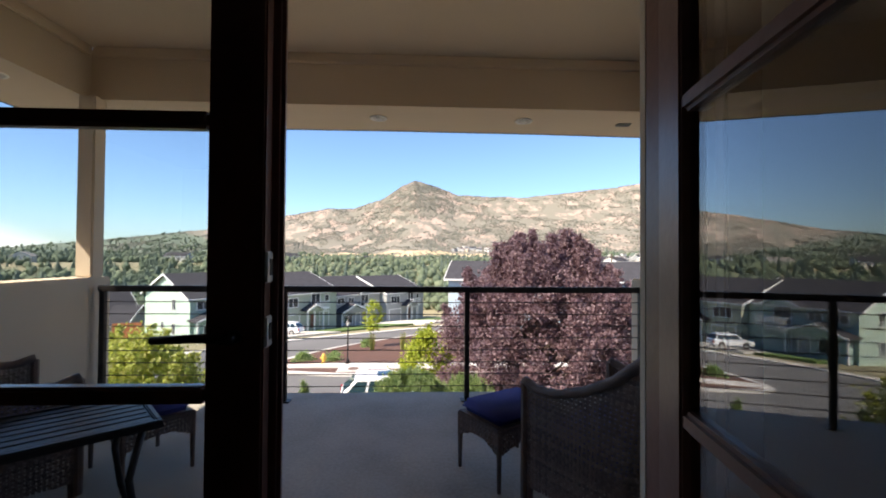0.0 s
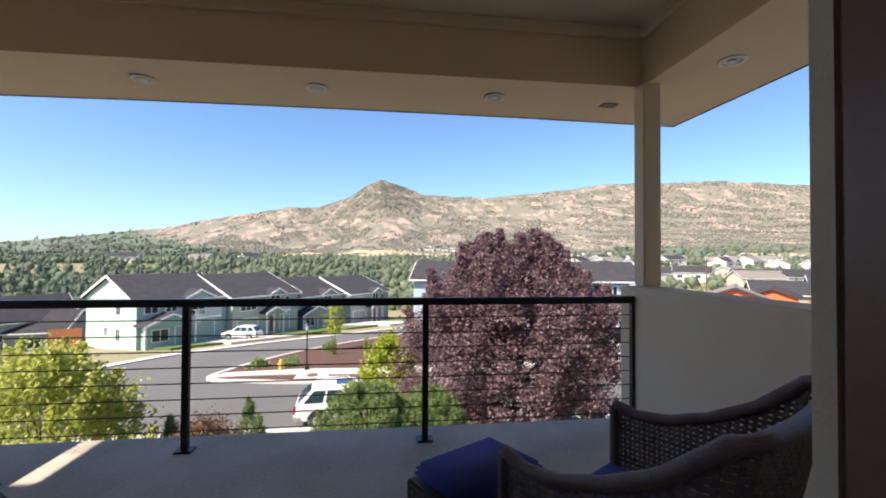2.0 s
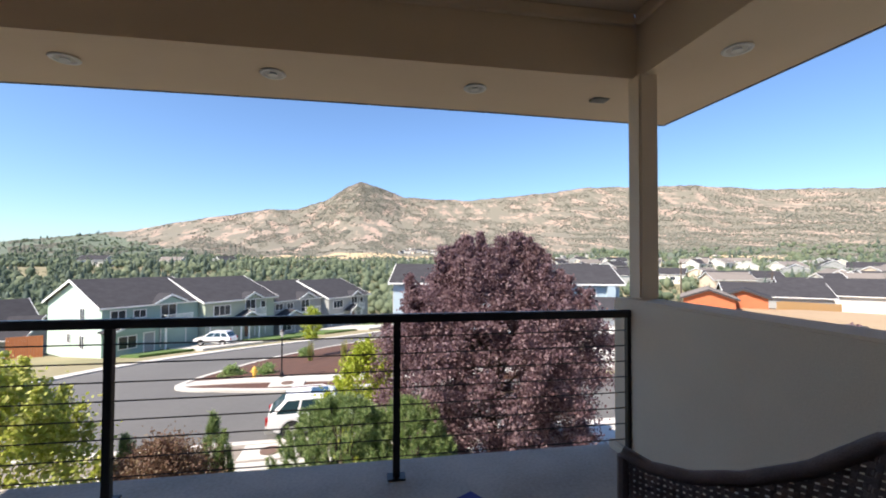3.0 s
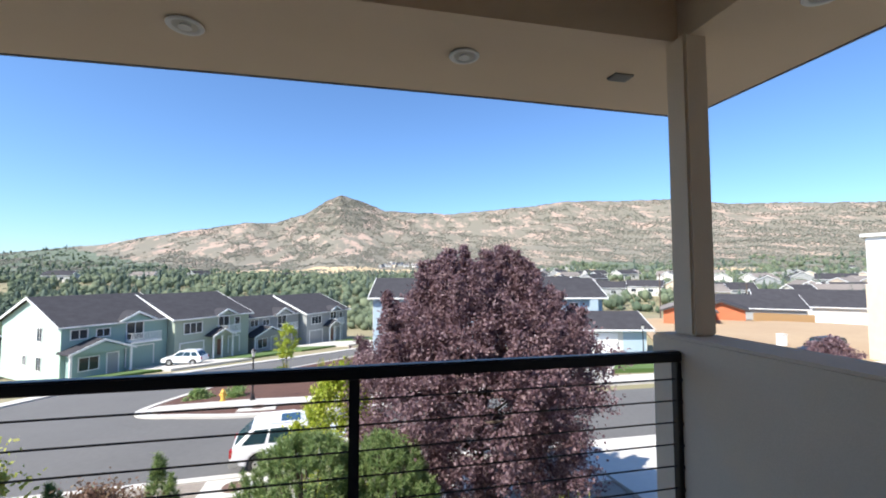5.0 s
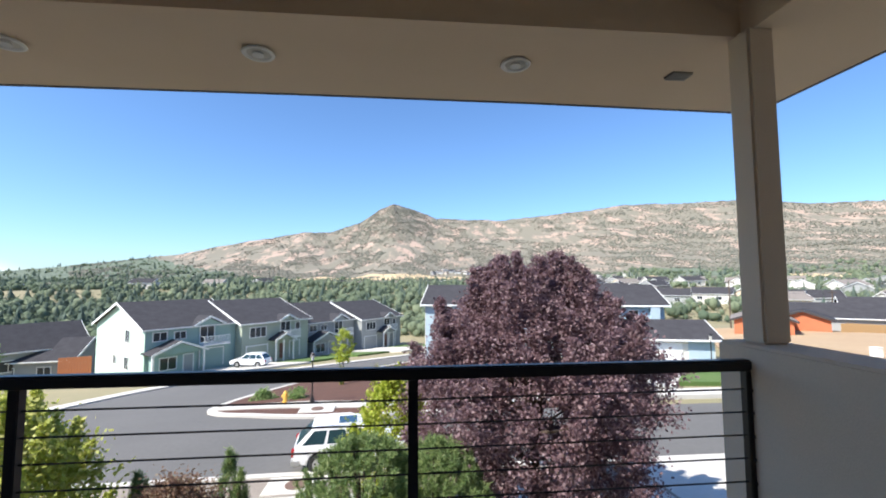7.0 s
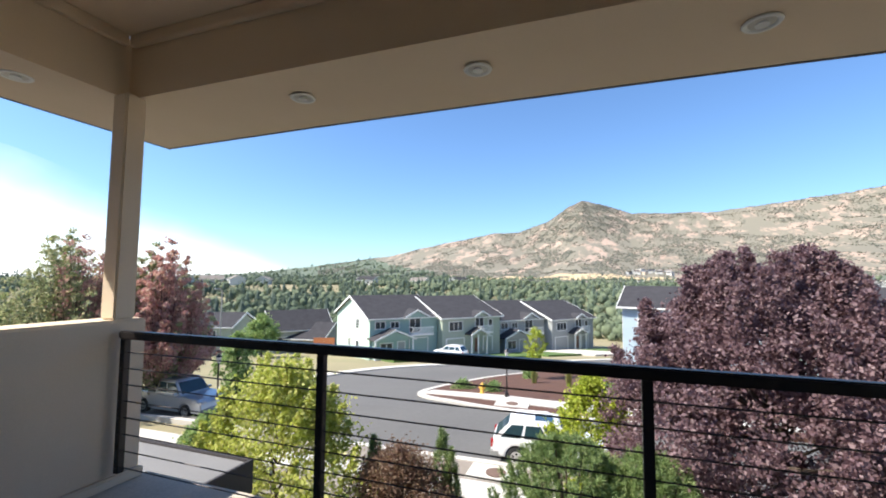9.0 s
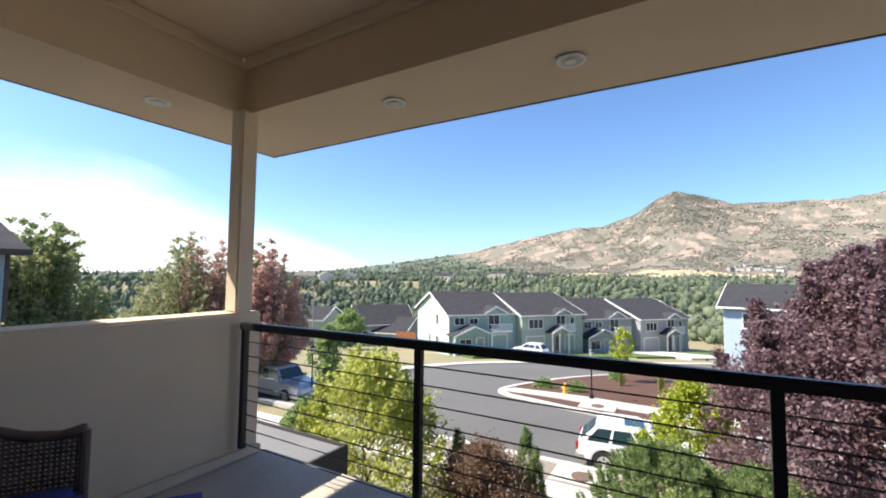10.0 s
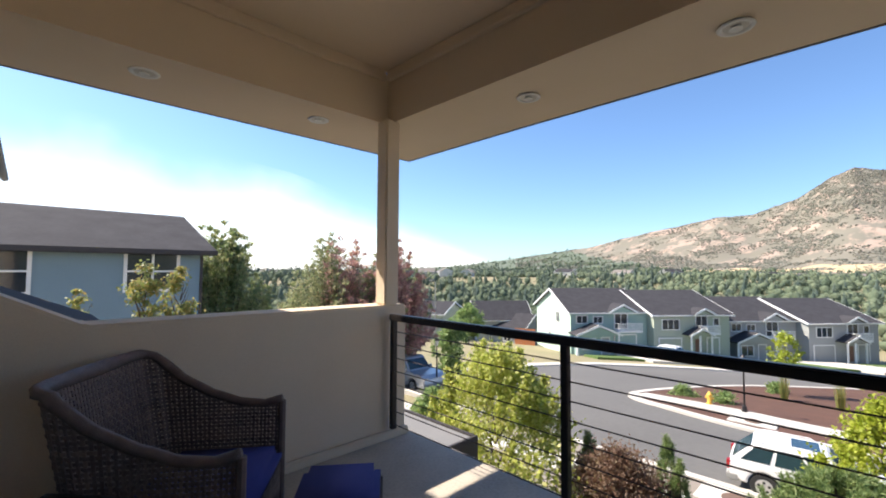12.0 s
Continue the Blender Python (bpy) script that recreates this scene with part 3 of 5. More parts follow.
def wicker_chair(label):
    """A tub chair that faces local +y, seat centre at the origin."""
    c = thing("wicker_chair", label, "chair", group="wicker chairs")
    W, F, B, R = 0.386, 0.334, -0.285, 0.065
    line = arc([(-W, F), (-W - 0.01, 0.1), (-W, B + R), (-W + R * 0.35, B + R * 0.3), (-W + R, B - 0.02), (0, B - 0.05), (W - R, B - 0.02), (W - R * 0.35, B + R * 0.3), (W, B + R), (W + 0.01, 0.1), (W, F)], 8)
    seg = np.concatenate([[0], np.cumsum([math.dist(a, b) for a, b in zip(line, line[1:])])])
    seg /= seg[-1]
    path = lambda u: (float(np.interp(u, seg, [p[0] for p in line])), float(np.interp(u, seg, [p[1] for p in line])))
    top = lambda u: 0.675 + 0.245 * float(np.interp(0.5 - abs(u - 0.5), (0, 0.05, 0.12, 0.19, 0.25, 0.3, 0.33, 0.5), (0.05, -0.06, 0.0, 0.22, 0.58, 1.12, 1.2, 1.16)))
    low = lambda u: 0.13 + 0.05 * math.sin(math.pi * u)

    def flare(bm):
        """The back leans out towards its top."""
        for v in bm.verts:
            back, up = min(max(-v.co.y / 0.3, 0), 1), max(v.co.z - 0.3, 0)
            v.co.x *= 1 + 0.14 * back * up
            v.co.y -= back * up * 0.2
        return bm

    part("shell", flare(weave(path, top, low)), WICKER, c, "open-woven brown wicker shell")["kind"] = "stuff"
    us = np.linspace(0, 1, 80)
    part("rim", flare(tube(bmesh.new(), [(*path(u), top(u)) for u in us], [0.024 + 0.01 * max(0, 1 - abs(u - 0.5) * 5) for u in us], 8)), WICKER, c, "thick rolled wicker rim", True)
    for x in (-W, W):
        part("front_post", tube(bmesh.new(), [(x, F, 0.06), (x, F, 0.675)], 0.022, 8), WICKER, c)
    part("front_panel", weave(lambda u: (-W + 2 * W * u, F), lambda u: 0.33, lambda u: 0.16 + 0.06 * math.sin(math.pi * u), n=50), WICKER, c)["kind"] = "stuff"
    part("seat_frame", cube(-W + 0.02, W - 0.02, B + 0.05, F - 0.01, 0.28, 0.335, bevel=0.02), WICKER, c)
    part("seat_cushion", cube(-W + 0.035, W - 0.035, B + 0.07, F + 0.02, 0.337, 0.44, bevel=0.04), CUSHION, c, "dark blue seat cushion", True)
    for x, y in ((-W + 0.02, F - 0.02), (W - 0.02, F - 0.02), (-W + 0.06, B + 0.06), (W - 0.06, B + 0.06)):
        part("leg", tube(bmesh.new(), [(x, y, 0.0), (x, y, 0.2)], [0.017, 0.022], 8), WICKER, c)
    return c


def wicker_ottoman(label):
    o = thing("wicker_ottoman", label, "ottoman", group="wicker ottomans")
    X, Y = 0.26, 0.20
    rim = [(-X, -Y), (X, -Y), (X, Y), (-X, Y), (-X, -Y)]
    side = np.array([0, 2 * X, 2 * X + 2 * Y, 4 * X + 2 * Y, 4 * X + 4 * Y]) / (4 * X + 4 * Y)
    path = lambda u: (float(np.interp(u, side, [p[0] for p in rim])), float(np.interp(u, side, [p[1] for p in rim])))

    def low(u):
        k = min(max(int(np.searchsorted(side, u)) - 1, 0), 3)
        f = (u - side[k]) / (side[k + 1] - side[k])
        return 0.20 + 0.07 * math.sin(math.pi * f)

    part("skirt", weave(path, lambda u: 0.355, low, n=120), WICKER, o, "woven wicker skirt with arched edge")["kind"] = "stuff"
    part("frame", cube(-X - 0.008, X + 0.008, -Y - 0.008, Y + 0.008, 0.33, 0.362, bevel=0.012), WICKER, o)
    part("cushion", cube(-X + 0.005, X - 0.005, -Y + 0.005, Y - 0.005, 0.364, 0.44, bevel=0.035), CUSHION, o, "dark blue cushion", True)
    for x in (-X + 0.01, X - 0.01):
        for y in (-Y + 0.01, Y - 0.01):
            part("leg", tube(bmesh.new(), [(x, y, 0.0), (x, y, 0.33)], [0.012, 0.018], 8), WICKER, o)
    return o


chair = wicker_chair("brown woven wicker tub chair with blue cushion")
chair.matrix_basis = pose(1.51, -1.79, 0.0, 0, 0, 32.5)
copy_thing(chair, pose(-1.905, -1.663, 0.0, 0, 0, -35.5))
otto = wicker_ottoman("brown wicker ottoman topped with a blue cushion")
otto.matrix_basis = pose(1.01, -1.28, 0.0, 0, 0, 31)
copy_thing(otto, pose(-1.33, -1.20, 0.0, 0, 0, -37))

table = thing("side_table", "dark slatted metal side table between chair and doors", "table", -1.24, -2.10, -0.10, 41.7)
for k in range(7):
    part("slat", cube(-0.42, 0.42, -0.236 + k * 0.068, -0.178 + k * 0.068, 0.68, 0.698, bevel=0.005), RAIL, table)
for y0, y1 in ((-0.275, -0.241), (0.241, 0.275)):
    part("top_frame", cube(-0.45, 0.45, y0, y1, 0.665, 0.702, bevel=0.006), RAIL, table)
for x0, x1 in ((-0.45, -0.424), (0.424, 0.45)):
    part("top_frame", cube(x0, x1, -0.24, 0.24, 0.665, 0.702, bevel=0.006), RAIL, table)
for x in (-0.36, 0.36):
    part("cross_bar", cube(x - 0.015, x + 0.015, -0.24, 0.24, 0.655, 0.679), RAIL, table)
    for y in (-0.22, 0.22):
        part("leg", tube(bmesh.new(), [(x * 1.12, y, 0.10), (x * 1.0, y, 0.25), (x * 0.92, y, 0.45), (x * 1.06, y, 0.67)], 0.016, 8), RAIL, table, smooth=True)


# ---- plants ----
def leaves(rng, centres, spread, per, size, flat=0.5, long=1.5, droop=None):
    """Small four-cornered leaves round clump centres."""
    c = np.repeat(centres, per, axis=0)
    sp = np.repeat(np.broadcast_to(spread, (len(centres),)), per)[:, None]
    c = c + rng.normal(size=c.shape) * sp * np.array((1, 1, 0.8))
    a = rng.normal(size=c.shape)
    if droop is not None:
        a = a * 0.35 + droop
    a /= np.linalg.norm(a, axis=1)[:, None]
    b = np.cross(a, rng.normal(size=c.shape))
    b /= np.linalg.norm(b, axis=1)[:, None]
    s = size * rng.uniform(0.6, 1.3, (len(c), 1))
    v = np.stack([c - a * s * long / 2, c + b * s / 2, c + a * s * long / 2, c - b * s / 2], 1).reshape(-1, 3)
    return v, np.arange(len(v)).reshape(-1, 4)


def tree(name, label, x, y, height, radius, low, material, seed, clumps=260, per=110, size=0.09, shape=0.45, trunk=0.12, limbs=16, z=None, spread=0.1, power=0.6, cat="tree", point=1.0, spires=0):
    """Trunk, limbs and a leafy crown: widest at the part `shape` of the crown's height."""
    rng = np.random.default_rng(seed)
    z = float(ground(x, y)) - 0.05 if z is None else z
    t = thing(name, label, cat, x, y, z, 0)
    crown = height - low

    def girth(h):
        h = np.clip(h, 0, 1)
        return radius * np.where(h < shape, 0.62 + 0.38 * np.sin(h / shape * math.pi / 2), np.clip(1 - (np.clip(h - shape, 0, 1) / (1 - shape)) ** (1.6 / point), 0, 1) ** 0.75 + 0.04)

    bm = bmesh.new()
    tip = Vector((rng.normal() * 0.15, rng.normal() * 0.15, low + crown * 0.75))
    tube(bm, [(0, 0, 0), (0.03, 0.02, low * 0.6), Vector((0.05, -0.03, low + crown * 0.25)), tip], [trunk, trunk * 0.8, trunk * 0.5, trunk * 0.12], 8)
    part("trunk", bm, BARK, t, smooth=True)
    bm = bmesh.new()
    for k in range(limbs):
        h = rng.uniform(0.02, 0.75)
        a = rng.uniform(0, 2 * math.pi)
        r = float(girth(h + 0.12)) * rng.uniform(0.65, 0.95)
        z0, z1 = low + crown * h * 0.8, low + crown * min(h + 0.15, 0.96)
        end = Vector((math.cos(a) * r, math.sin(a) * r, z1))
        tube(bm, [(0, 0, z0), Vector((end.x * 0.45, end.y * 0.45, z0 + (z1 - z0) * 0.4)), end], [trunk * 0.32, trunk * 0.2, trunk * 0.05], 5)
    part("branchwork", bm, BARK, t)["kind"] = "stuff"
    h = rng.uniform(0, 1, clumps) ** 0.9
    a = rng.uniform(0, 2 * math.pi, clumps)
    lump = 1 + 0.14 * np.sin(a * 3 + h * 9 + seed) + 0.10 * np.sin(a * 7 - h * 14) + rng.normal(size=clumps) * 0.06
    r = girth(h) * rng.uniform(0.1, 1, clumps) ** power * lump
    c = np.stack([np.cos(a) * r, np.sin(a) * r, low + h * crown], -1)
    wide = spread * radius * rng.uniform(0.6, 1.3, clumps)
    if spires:
        k = 5
        a2, h2 = np.repeat(rng.uniform(0, 2 * math.pi, spires), k), np.repeat(rng.uniform(0.45, 0.97, spires), k)
        up = np.tile(np.arange(k) / k, spires)
        r2 = girth(h2) * np.repeat(rng.uniform(0.55, 0.95, spires), k) * (1 + 0.1 * up)
        c = np.concatenate([c, np.stack([np.cos(a2) * r2, np.sin(a2) * r2, low + h2 * crown + up * radius * 0.34], -1)])
        wide = np.concatenate([wide, radius * (0.045 - 0.032 * up)])
    v, f = leaves(rng, c, wide, per, size)
    new("crown", raw("crown", v, f, material)).parent = t
    return t


tree("plum_tree", "large purple-leaved plum tree in the front garden", 3.95, 8.3, 6.5, 2.95, 1.45, PLUM, 3, 900, 165, 0.05, 0.42, 0.16, 30, spread=0.05, power=0.42, point=0.85, spires=110)
tree("young_tree", "bushy lime-green tree in the front garden", -5.75, 5.5, 4.25, 1.95, 0.45, LIME, 5, 420, 42, 0.062, 0.36, 0.06, 20, spread=0.1, power=0.5, point=1.2, spires=40)
tree("golden_shrub", "bright chartreuse shrub beside the footpath", 0.55, 10.0, 4.0, 1.1, 0.4, CHARTREUSE, 6, 260, 38, 0.062, 0.38, 0.05, 14, spread=0.11, power=0.5, spires=22)


def maple(label, x, y, height, radius, material, second, seed, share, shoots=170):
    """A vase-shaped maple: shoots that climb and fan out from a short trunk, leafy along their length."""
    rng = np.random.default_rng(seed)
    t = thing("maple_tree", label, "tree", x, y, float(ground(x, y)) - 0.05)
    part("trunk", tube(bmesh.new(), [(0, 0, 0), (0.04, 0.02, 1.0), (0.0, 0.05, height * 0.5), (0.1, 0.0, height * 0.8)], [0.16, 0.13, 0.07, 0.02], 8), BARK, t, smooth=True)
    bm, mids, wide, red = bmesh.new(), [], [], []
    for k in range(shoots):
        a, lean = rng.uniform(0, 2 * math.pi), rng.uniform(0, 1) ** 0.6
        z0 = 0.7 + height * 0.35 * rng.uniform(0, 1) * (1 - 0.5 * lean)
        z1 = height * (1.0 - 0.62 * lean**2.2 - 0.16 * rng.uniform(0, 1))
        end = Vector((math.cos(a) * radius * lean, math.sin(a) * radius * lean, max(z1, z0 + 0.7)))
        start, bend = Vector((0, 0, z0)), Vector((end.x * 0.6, end.y * 0.6, z0 + (end.z - z0) * 0.42))
        tube(bm, [start, bend, end], [0.035, 0.022, 0.006], 4)
        turned = math.sin(a + seed) + rng.normal() * 0.6 > share
        for u in np.linspace(0.22, 1.02, 9):
            p = start * (1 - u) ** 2 + bend * 2 * u * (1 - u) + end * u * u
            mids.append(p), wide.append(radius * (0.115 - 0.085 * u)), red.append(turned and u > 0.35)
    part("branchwork", bm, BARK, t)["kind"] = "stuff"
    mids, wide, red = np.array(mids), np.array(wide), np.array(red)
    for name, m, pick in (("crown", material, ~red), ("red_foliage", second, red)):
        if pick.any():
            v, f = leaves(rng, mids[pick], wide[pick], 38, 0.1)
            new(name, raw(name, v, f, m)).parent = t


maple("maple turning from green to red beside the street", -25.4, 12.8, 9.6, 3.9, AUTUMN, REDLEAF, 7, 0.1)
maple("red-tinged maple beside the street", -22.0, 15.2, 9.3, 2.9, AUTUMN, REDLEAF, 8, -0.1)
maple("green maple beside the blue house", -22.9, 4.7, 8.7, 2.9, TURNED, REDLEAF, 9, 2.2)
tree("street_tree", "slim young street tree in the mulch bed", -4.0, 33.3, 4.2, 0.95, 1.7, CHARTREUSE, 11, 70, 22, 0.11, 0.45, 0.05, 8, spread=0.13)
tree("evergreen_shrub", "tall olive-green shrub in the dry field", -23.4, 21.9, 4.2, 1.25, 0.2, GREEN, 12, 150, 60, 0.12, 0.4, 0.08, 8, spread=0.12)
tree("evergreen_shrub", "dark green shrub under the balcony's corner", -11.2, 8.6, 2.0, 0.9, 0.1, GREEN, 13, 150, 60, 0.08, 0.4, 0.06, 8, spread=0.12)
tree("garden_tree", "round green tree in front of far houses", -46, 49, 6.0, 2.3, 1.2, GREEN, 14, 150, 60, 0.2, 0.45, 0.12, 8, spread=0.12)
tree("japanese_maple", "small golden-tipped maple beside the blue house", -7.4, -0.5, 1.88, 0.24, 0.75, ORANGELEAF, 15, 34, 62, 0.034, 0.6, 0.03, 14, z=-0.45, spread=0.2)
tree("japanese_maple", "small golden-tipped maple beside the blue house", -7.35, -0.98, 1.96, 0.22, 0.75, ORANGELEAF, 18, 34, 62, 0.034, 0.6, 0.03, 14, z=-0.45, spread=0.2)
tree("japanese_maple", "golden tip of a maple behind the side roof", -7.3, -1.75, 1.6, 0.14, 0.8, ORANGELEAF, 19, 14, 50, 0.034, 0.6, 0.02, 6, z=-0.45, spread=0.22)
tree("russet_bush", "dense russet-brown bush in the front garden", -3.2, 6.0, 2.75, 1.25, 0.1, RUSSET, 16, 320, 130, 0.036, 0.45, 0.06, 14, spread=0.12, cat="bush")

def pine(x, y, height, radius, seed, name="mugo_pine", label="rounded green pine with upright candles", n=1150, cone=2.4):
    """A mounded or pointed pine: needle tufts that point up and out."""
    rng = np.random.default_rng(seed)
    t = thing(name, label, "bush", x, y, float(ground(x, y)) - 0.05)
    part("trunk", tube(bmesh.new(), [(0, 0, 0), (0.05, 0, height * 0.4), (0.02, 0.05, height * 0.75)], [0.1, 0.08, 0.03], 8), BARK, t)
    bm = bmesh.new()
    h, a = rng.uniform(0.05, 1, n), rng.uniform(0, 2 * math.pi, n)
    r = radius * np.sqrt(np.clip(1 - h**cone, 0, 1)) * rng.uniform(0.3, 1, n) ** 0.4 * (1 + 0.14 * np.sin(3 * a + 6 * h))
    base = np.stack([np.cos(a) * r, np.sin(a) * r, h * height], -1)
    for b in base[::22]:
        tube(bm, [(0, 0, float(b[2]) * 0.55), tuple(b)], [0.035, 0.012], 5)
    part("branchwork", bm, BARK, t)["kind"] = "stuff"
    way = base * np.array((0.35, 0.35, 0)) + np.array((0, 0, 1.0))
    way /= np.linalg.norm(way, axis=1)[:, None]
    k = 75
    f = rng.uniform(0, 1, (n, k))
    foot = base[:, None] + way[:, None] * (f * rng.uniform(0.12, 0.26, (n, 1)))[..., None]
    d = rng.normal(size=(n, k, 3)) + way[:, None] * 1.1
    d /= np.linalg.norm(d, axis=-1)[..., None]
    side = np.cross(d, rng.normal(size=d.shape))
    side /= np.linalg.norm(side, axis=-1)[..., None]
    L = rng.uniform(0.06, 0.11, (n, k, 1))
    v = np.stack([foot - side * 0.006, foot + side * 0.006, foot + d * L + side * 0.003, foot + d * L - side * 0.003], 2).reshape(-1, 3)
    ob = new("needles", raw("needles", v, np.arange(len(v)).reshape(-1, 4), PINE))
    ob.parent = t


pine(0.15, 5.6, 3.4, 1.5, 21)
pine(1.45, 5.9, 3.25, 1.35, 22)
for x, y, h in ((-2.6, 7.0, 2.85), (-4.1, 6.7, 2.6), (-2.35, 6.9, 2.5), (-3.7, 7.1, 2.3)):
    pine(x, y, h, 0.36, int(-x * 10), "conical_evergreen", "small pointed evergreen behind the russet bush", 120, 1.1)


def blades(name, label, x, y, n, height, material, seed, lean=0.35):
    rng = np.random.default_rng(seed)
    a, r = rng.uniform(0, 2 * math.pi, n), rng.uniform(0, 0.18, n)
    foot = np.stack([np.cos(a) * r, np.sin(a) * r, 0 * a], -1)
    tipv = foot + np.stack([np.cos(a) * lean, np.sin(a) * lean, 1 + 0 * a], -1) * (height * rng.uniform(0.6, 1.1, n))[:, None]
    s = np.stack([-np.sin(a), np.cos(a), 0 * a], -1) * 0.02
    v = np.stack([foot - s, foot + s, tipv + s * 0.2, tipv - s * 0.2], 1).reshape(-1, 3)
    t = tagged(new(name, raw(name, v, np.arange(4 * n).reshape(-1, 4), material)), label, "grass")
    t.location = (x, y, float(ground(x, y)) + 0.02)


blades("ornamental_grass", "clump of tall pale-green ornamental grass", 4.4, 5.4, 160, 1.7, CHARTREUSE, 31)
blades("ornamental_grass", "clump of tall pale-green ornamental grass", 5.2, 5.8, 140, 1.6, CHARTREUSE, 32)
for x, y, m in ((-3.8, 31.2, ORANGELEAF), (-1.2, 30.0, ORANGELEAF), (0.8, 30.8, ORANGELEAF)):
    blades("feather_grass", "upright golden feather grass in the mulch bed", x, y, 120, 1.5, m, int(x * 7) + 60, 0.12)
for x, y in ((-8.3, 27.5), (-6.0, 27.0), (1.5, 28.5), (-4.6, 34.0)):
    tree("low_shrub", "low green shrub in the mulch bed", x, y, 0.7, 0.6, 0.0, GREEN, int(abs(x) * 9), 40, 40, 0.09, 0.4, 0.03, 4, spread=0.2, cat="bush")


# ---- houses ----
TEAL = mat("teal_siding", (0.30, 0.42, 0.38), (0.26, 0.37, 0.34), 0.8, scale=0.6, fine=12, bump=0.1)
MINT = mat("mint_siding", (0.47, 0.60, 0.50), (0.43, 0.555, 0.46), 0.8, scale=0.6, fine=12, bump=0.1)
SAGE = mat("sage_siding", (0.36, 0.40, 0.32), (0.32, 0.36, 0.29), 0.8, scale=0.6, fine=12, bump=0.1)
GREY = mat("grey_siding", (0.34, 0.35, 0.34), (0.29, 0.30, 0.295), 0.8, scale=0.6, fine=12, bump=0.1)
BLUE = mat("blue_siding", (0.23, 0.32, 0.365), (0.20, 0.285, 0.325), 0.75, scale=0.6, fine=20, bump=0.1)
PALEBLUE = mat("pale_blue_siding", (0.40, 0.50, 0.56), (0.36, 0.45, 0.51), 0.8, scale=0.6, fine=12, bump=0.1)
CREAM = mat("cream_siding", (0.68, 0.66, 0.60), (0.6, 0.58, 0.53), 0.85, scale=0.6, fine=12, bump=0.1)
ORANGE = mat("orange_siding", (0.50, 0.16, 0.07), (0.43, 0.13, 0.06), 0.85, scale=0.6, fine=12, bump=0.1)
TANROOF = mat("brown_shingle", (0.17, 0.15, 0.13), (0.23, 0.20, 0.18), 0.95, scale=1.2, fine=7, bump=0.4)


def window(parent, x, y, z, w, h, face="-y", bars=1, name="window"):
    """A framed window standing a little proud of a wall that faces -y or -x (or +x)."""
    f = 0.1

    def ring():
        bm = bmesh.new()
        rects = ((-w / 2 - f, w / 2 + f, -f, h + f), (-w / 2, w / 2, 0, h))
        loops = [[bm.verts.new((x, y, z)) for x, z in ((x0, z0), (x1, z0), (x1, z1), (x0, z1))] for y in (-0.07, 0.0) for x0, x1, z0, z1 in rects]
        for p, q in ((0, 1), (2, 3), (0, 2), (1, 3)):
            for k in range(4):
                bm.faces.new((loops[p][k], loops[p][(k + 1) % 4], loops[q][(k + 1) % 4], loops[q][k]))
        return bm

    turn = {"-y": 0, "-x": -90, "+x": 90}[face]
    win = part(name, ring(), WHITEPAINT, parent, "white-framed window")
    win.matrix_local = pose(x, y, z, 0, 0, turn)
    for k in range(bars):
        a, b = (w * (q / bars - 0.5) + 0.001 for q in (k, k + 1))
        part("pane", cube(a + (0.035 if k else 0), b - (0.035 if k < bars - 1 else 0.002), -0.03, 0.0, 0.001, h - 0.001), DARKPANE, win, "dark reflecting glass")
    for k in range(1, bars):
        c = w * (k / bars - 0.5)
        part("mullion", cube(c - 0.034, c + 0.034, -0.065, 0.0, 0.001, h - 0.001), WHITEPAINT, win)
    return win


def gable_block(parent, x0, x1, y0, y1, h, rise, wall, roof, over=0.45, foot=-1.2, name="wall", gable=None, trim=WHITEPAINT):
    """Walls under a gable roof with its ridge along x."""
    ym = (y0 + y1) / 2
    w = part(name, prism([(y0, foot), (y1, foot), (y1, h), (ym, h + rise), (y0, h)], x1 - x0, "x", x0), wall, parent)
    if gable:
        part("gable_wall", prism([(y0, foot), (y1, foot), (y1, h), (ym, h + rise), (y0, h)], 0.04, "x", x0 - 0.045), gable, parent)
    k = rise / (ym - y0)
    t = 0.16
    low = h - over * k + 0.02
    part("roof", prism([(y0 - over, low), (ym, h + rise + 0.02), (y1 + over, low), (y1 + over, low + t), (ym, h + rise + t + 0.03), (y0 - over, low + t)], x1 - x0 + 2 * over, "x", x0 - over), roof, parent, "shingled roof")
    for x in (x0 - over - 0.06, x1 + over):
        part("bargeboard", prism([(y0 - over, low - 0.1), (ym, h + rise - 0.08), (y1 + over, low - 0.1), (y1 + over, low + t + 0.02), (ym, h + rise + t + 0.05), (y0 - over, low + t + 0.02)], 0.06, "x", x), trim, parent, "white bargeboard" if trim is WHITEPAINT else "")
    part("gutter", cube(x0 - over, x1 + over, y0 - over - 0.1, y0 - over - 0.002, low - 0.02, low + 0.14, bevel=0.02), trim, parent)
    return w


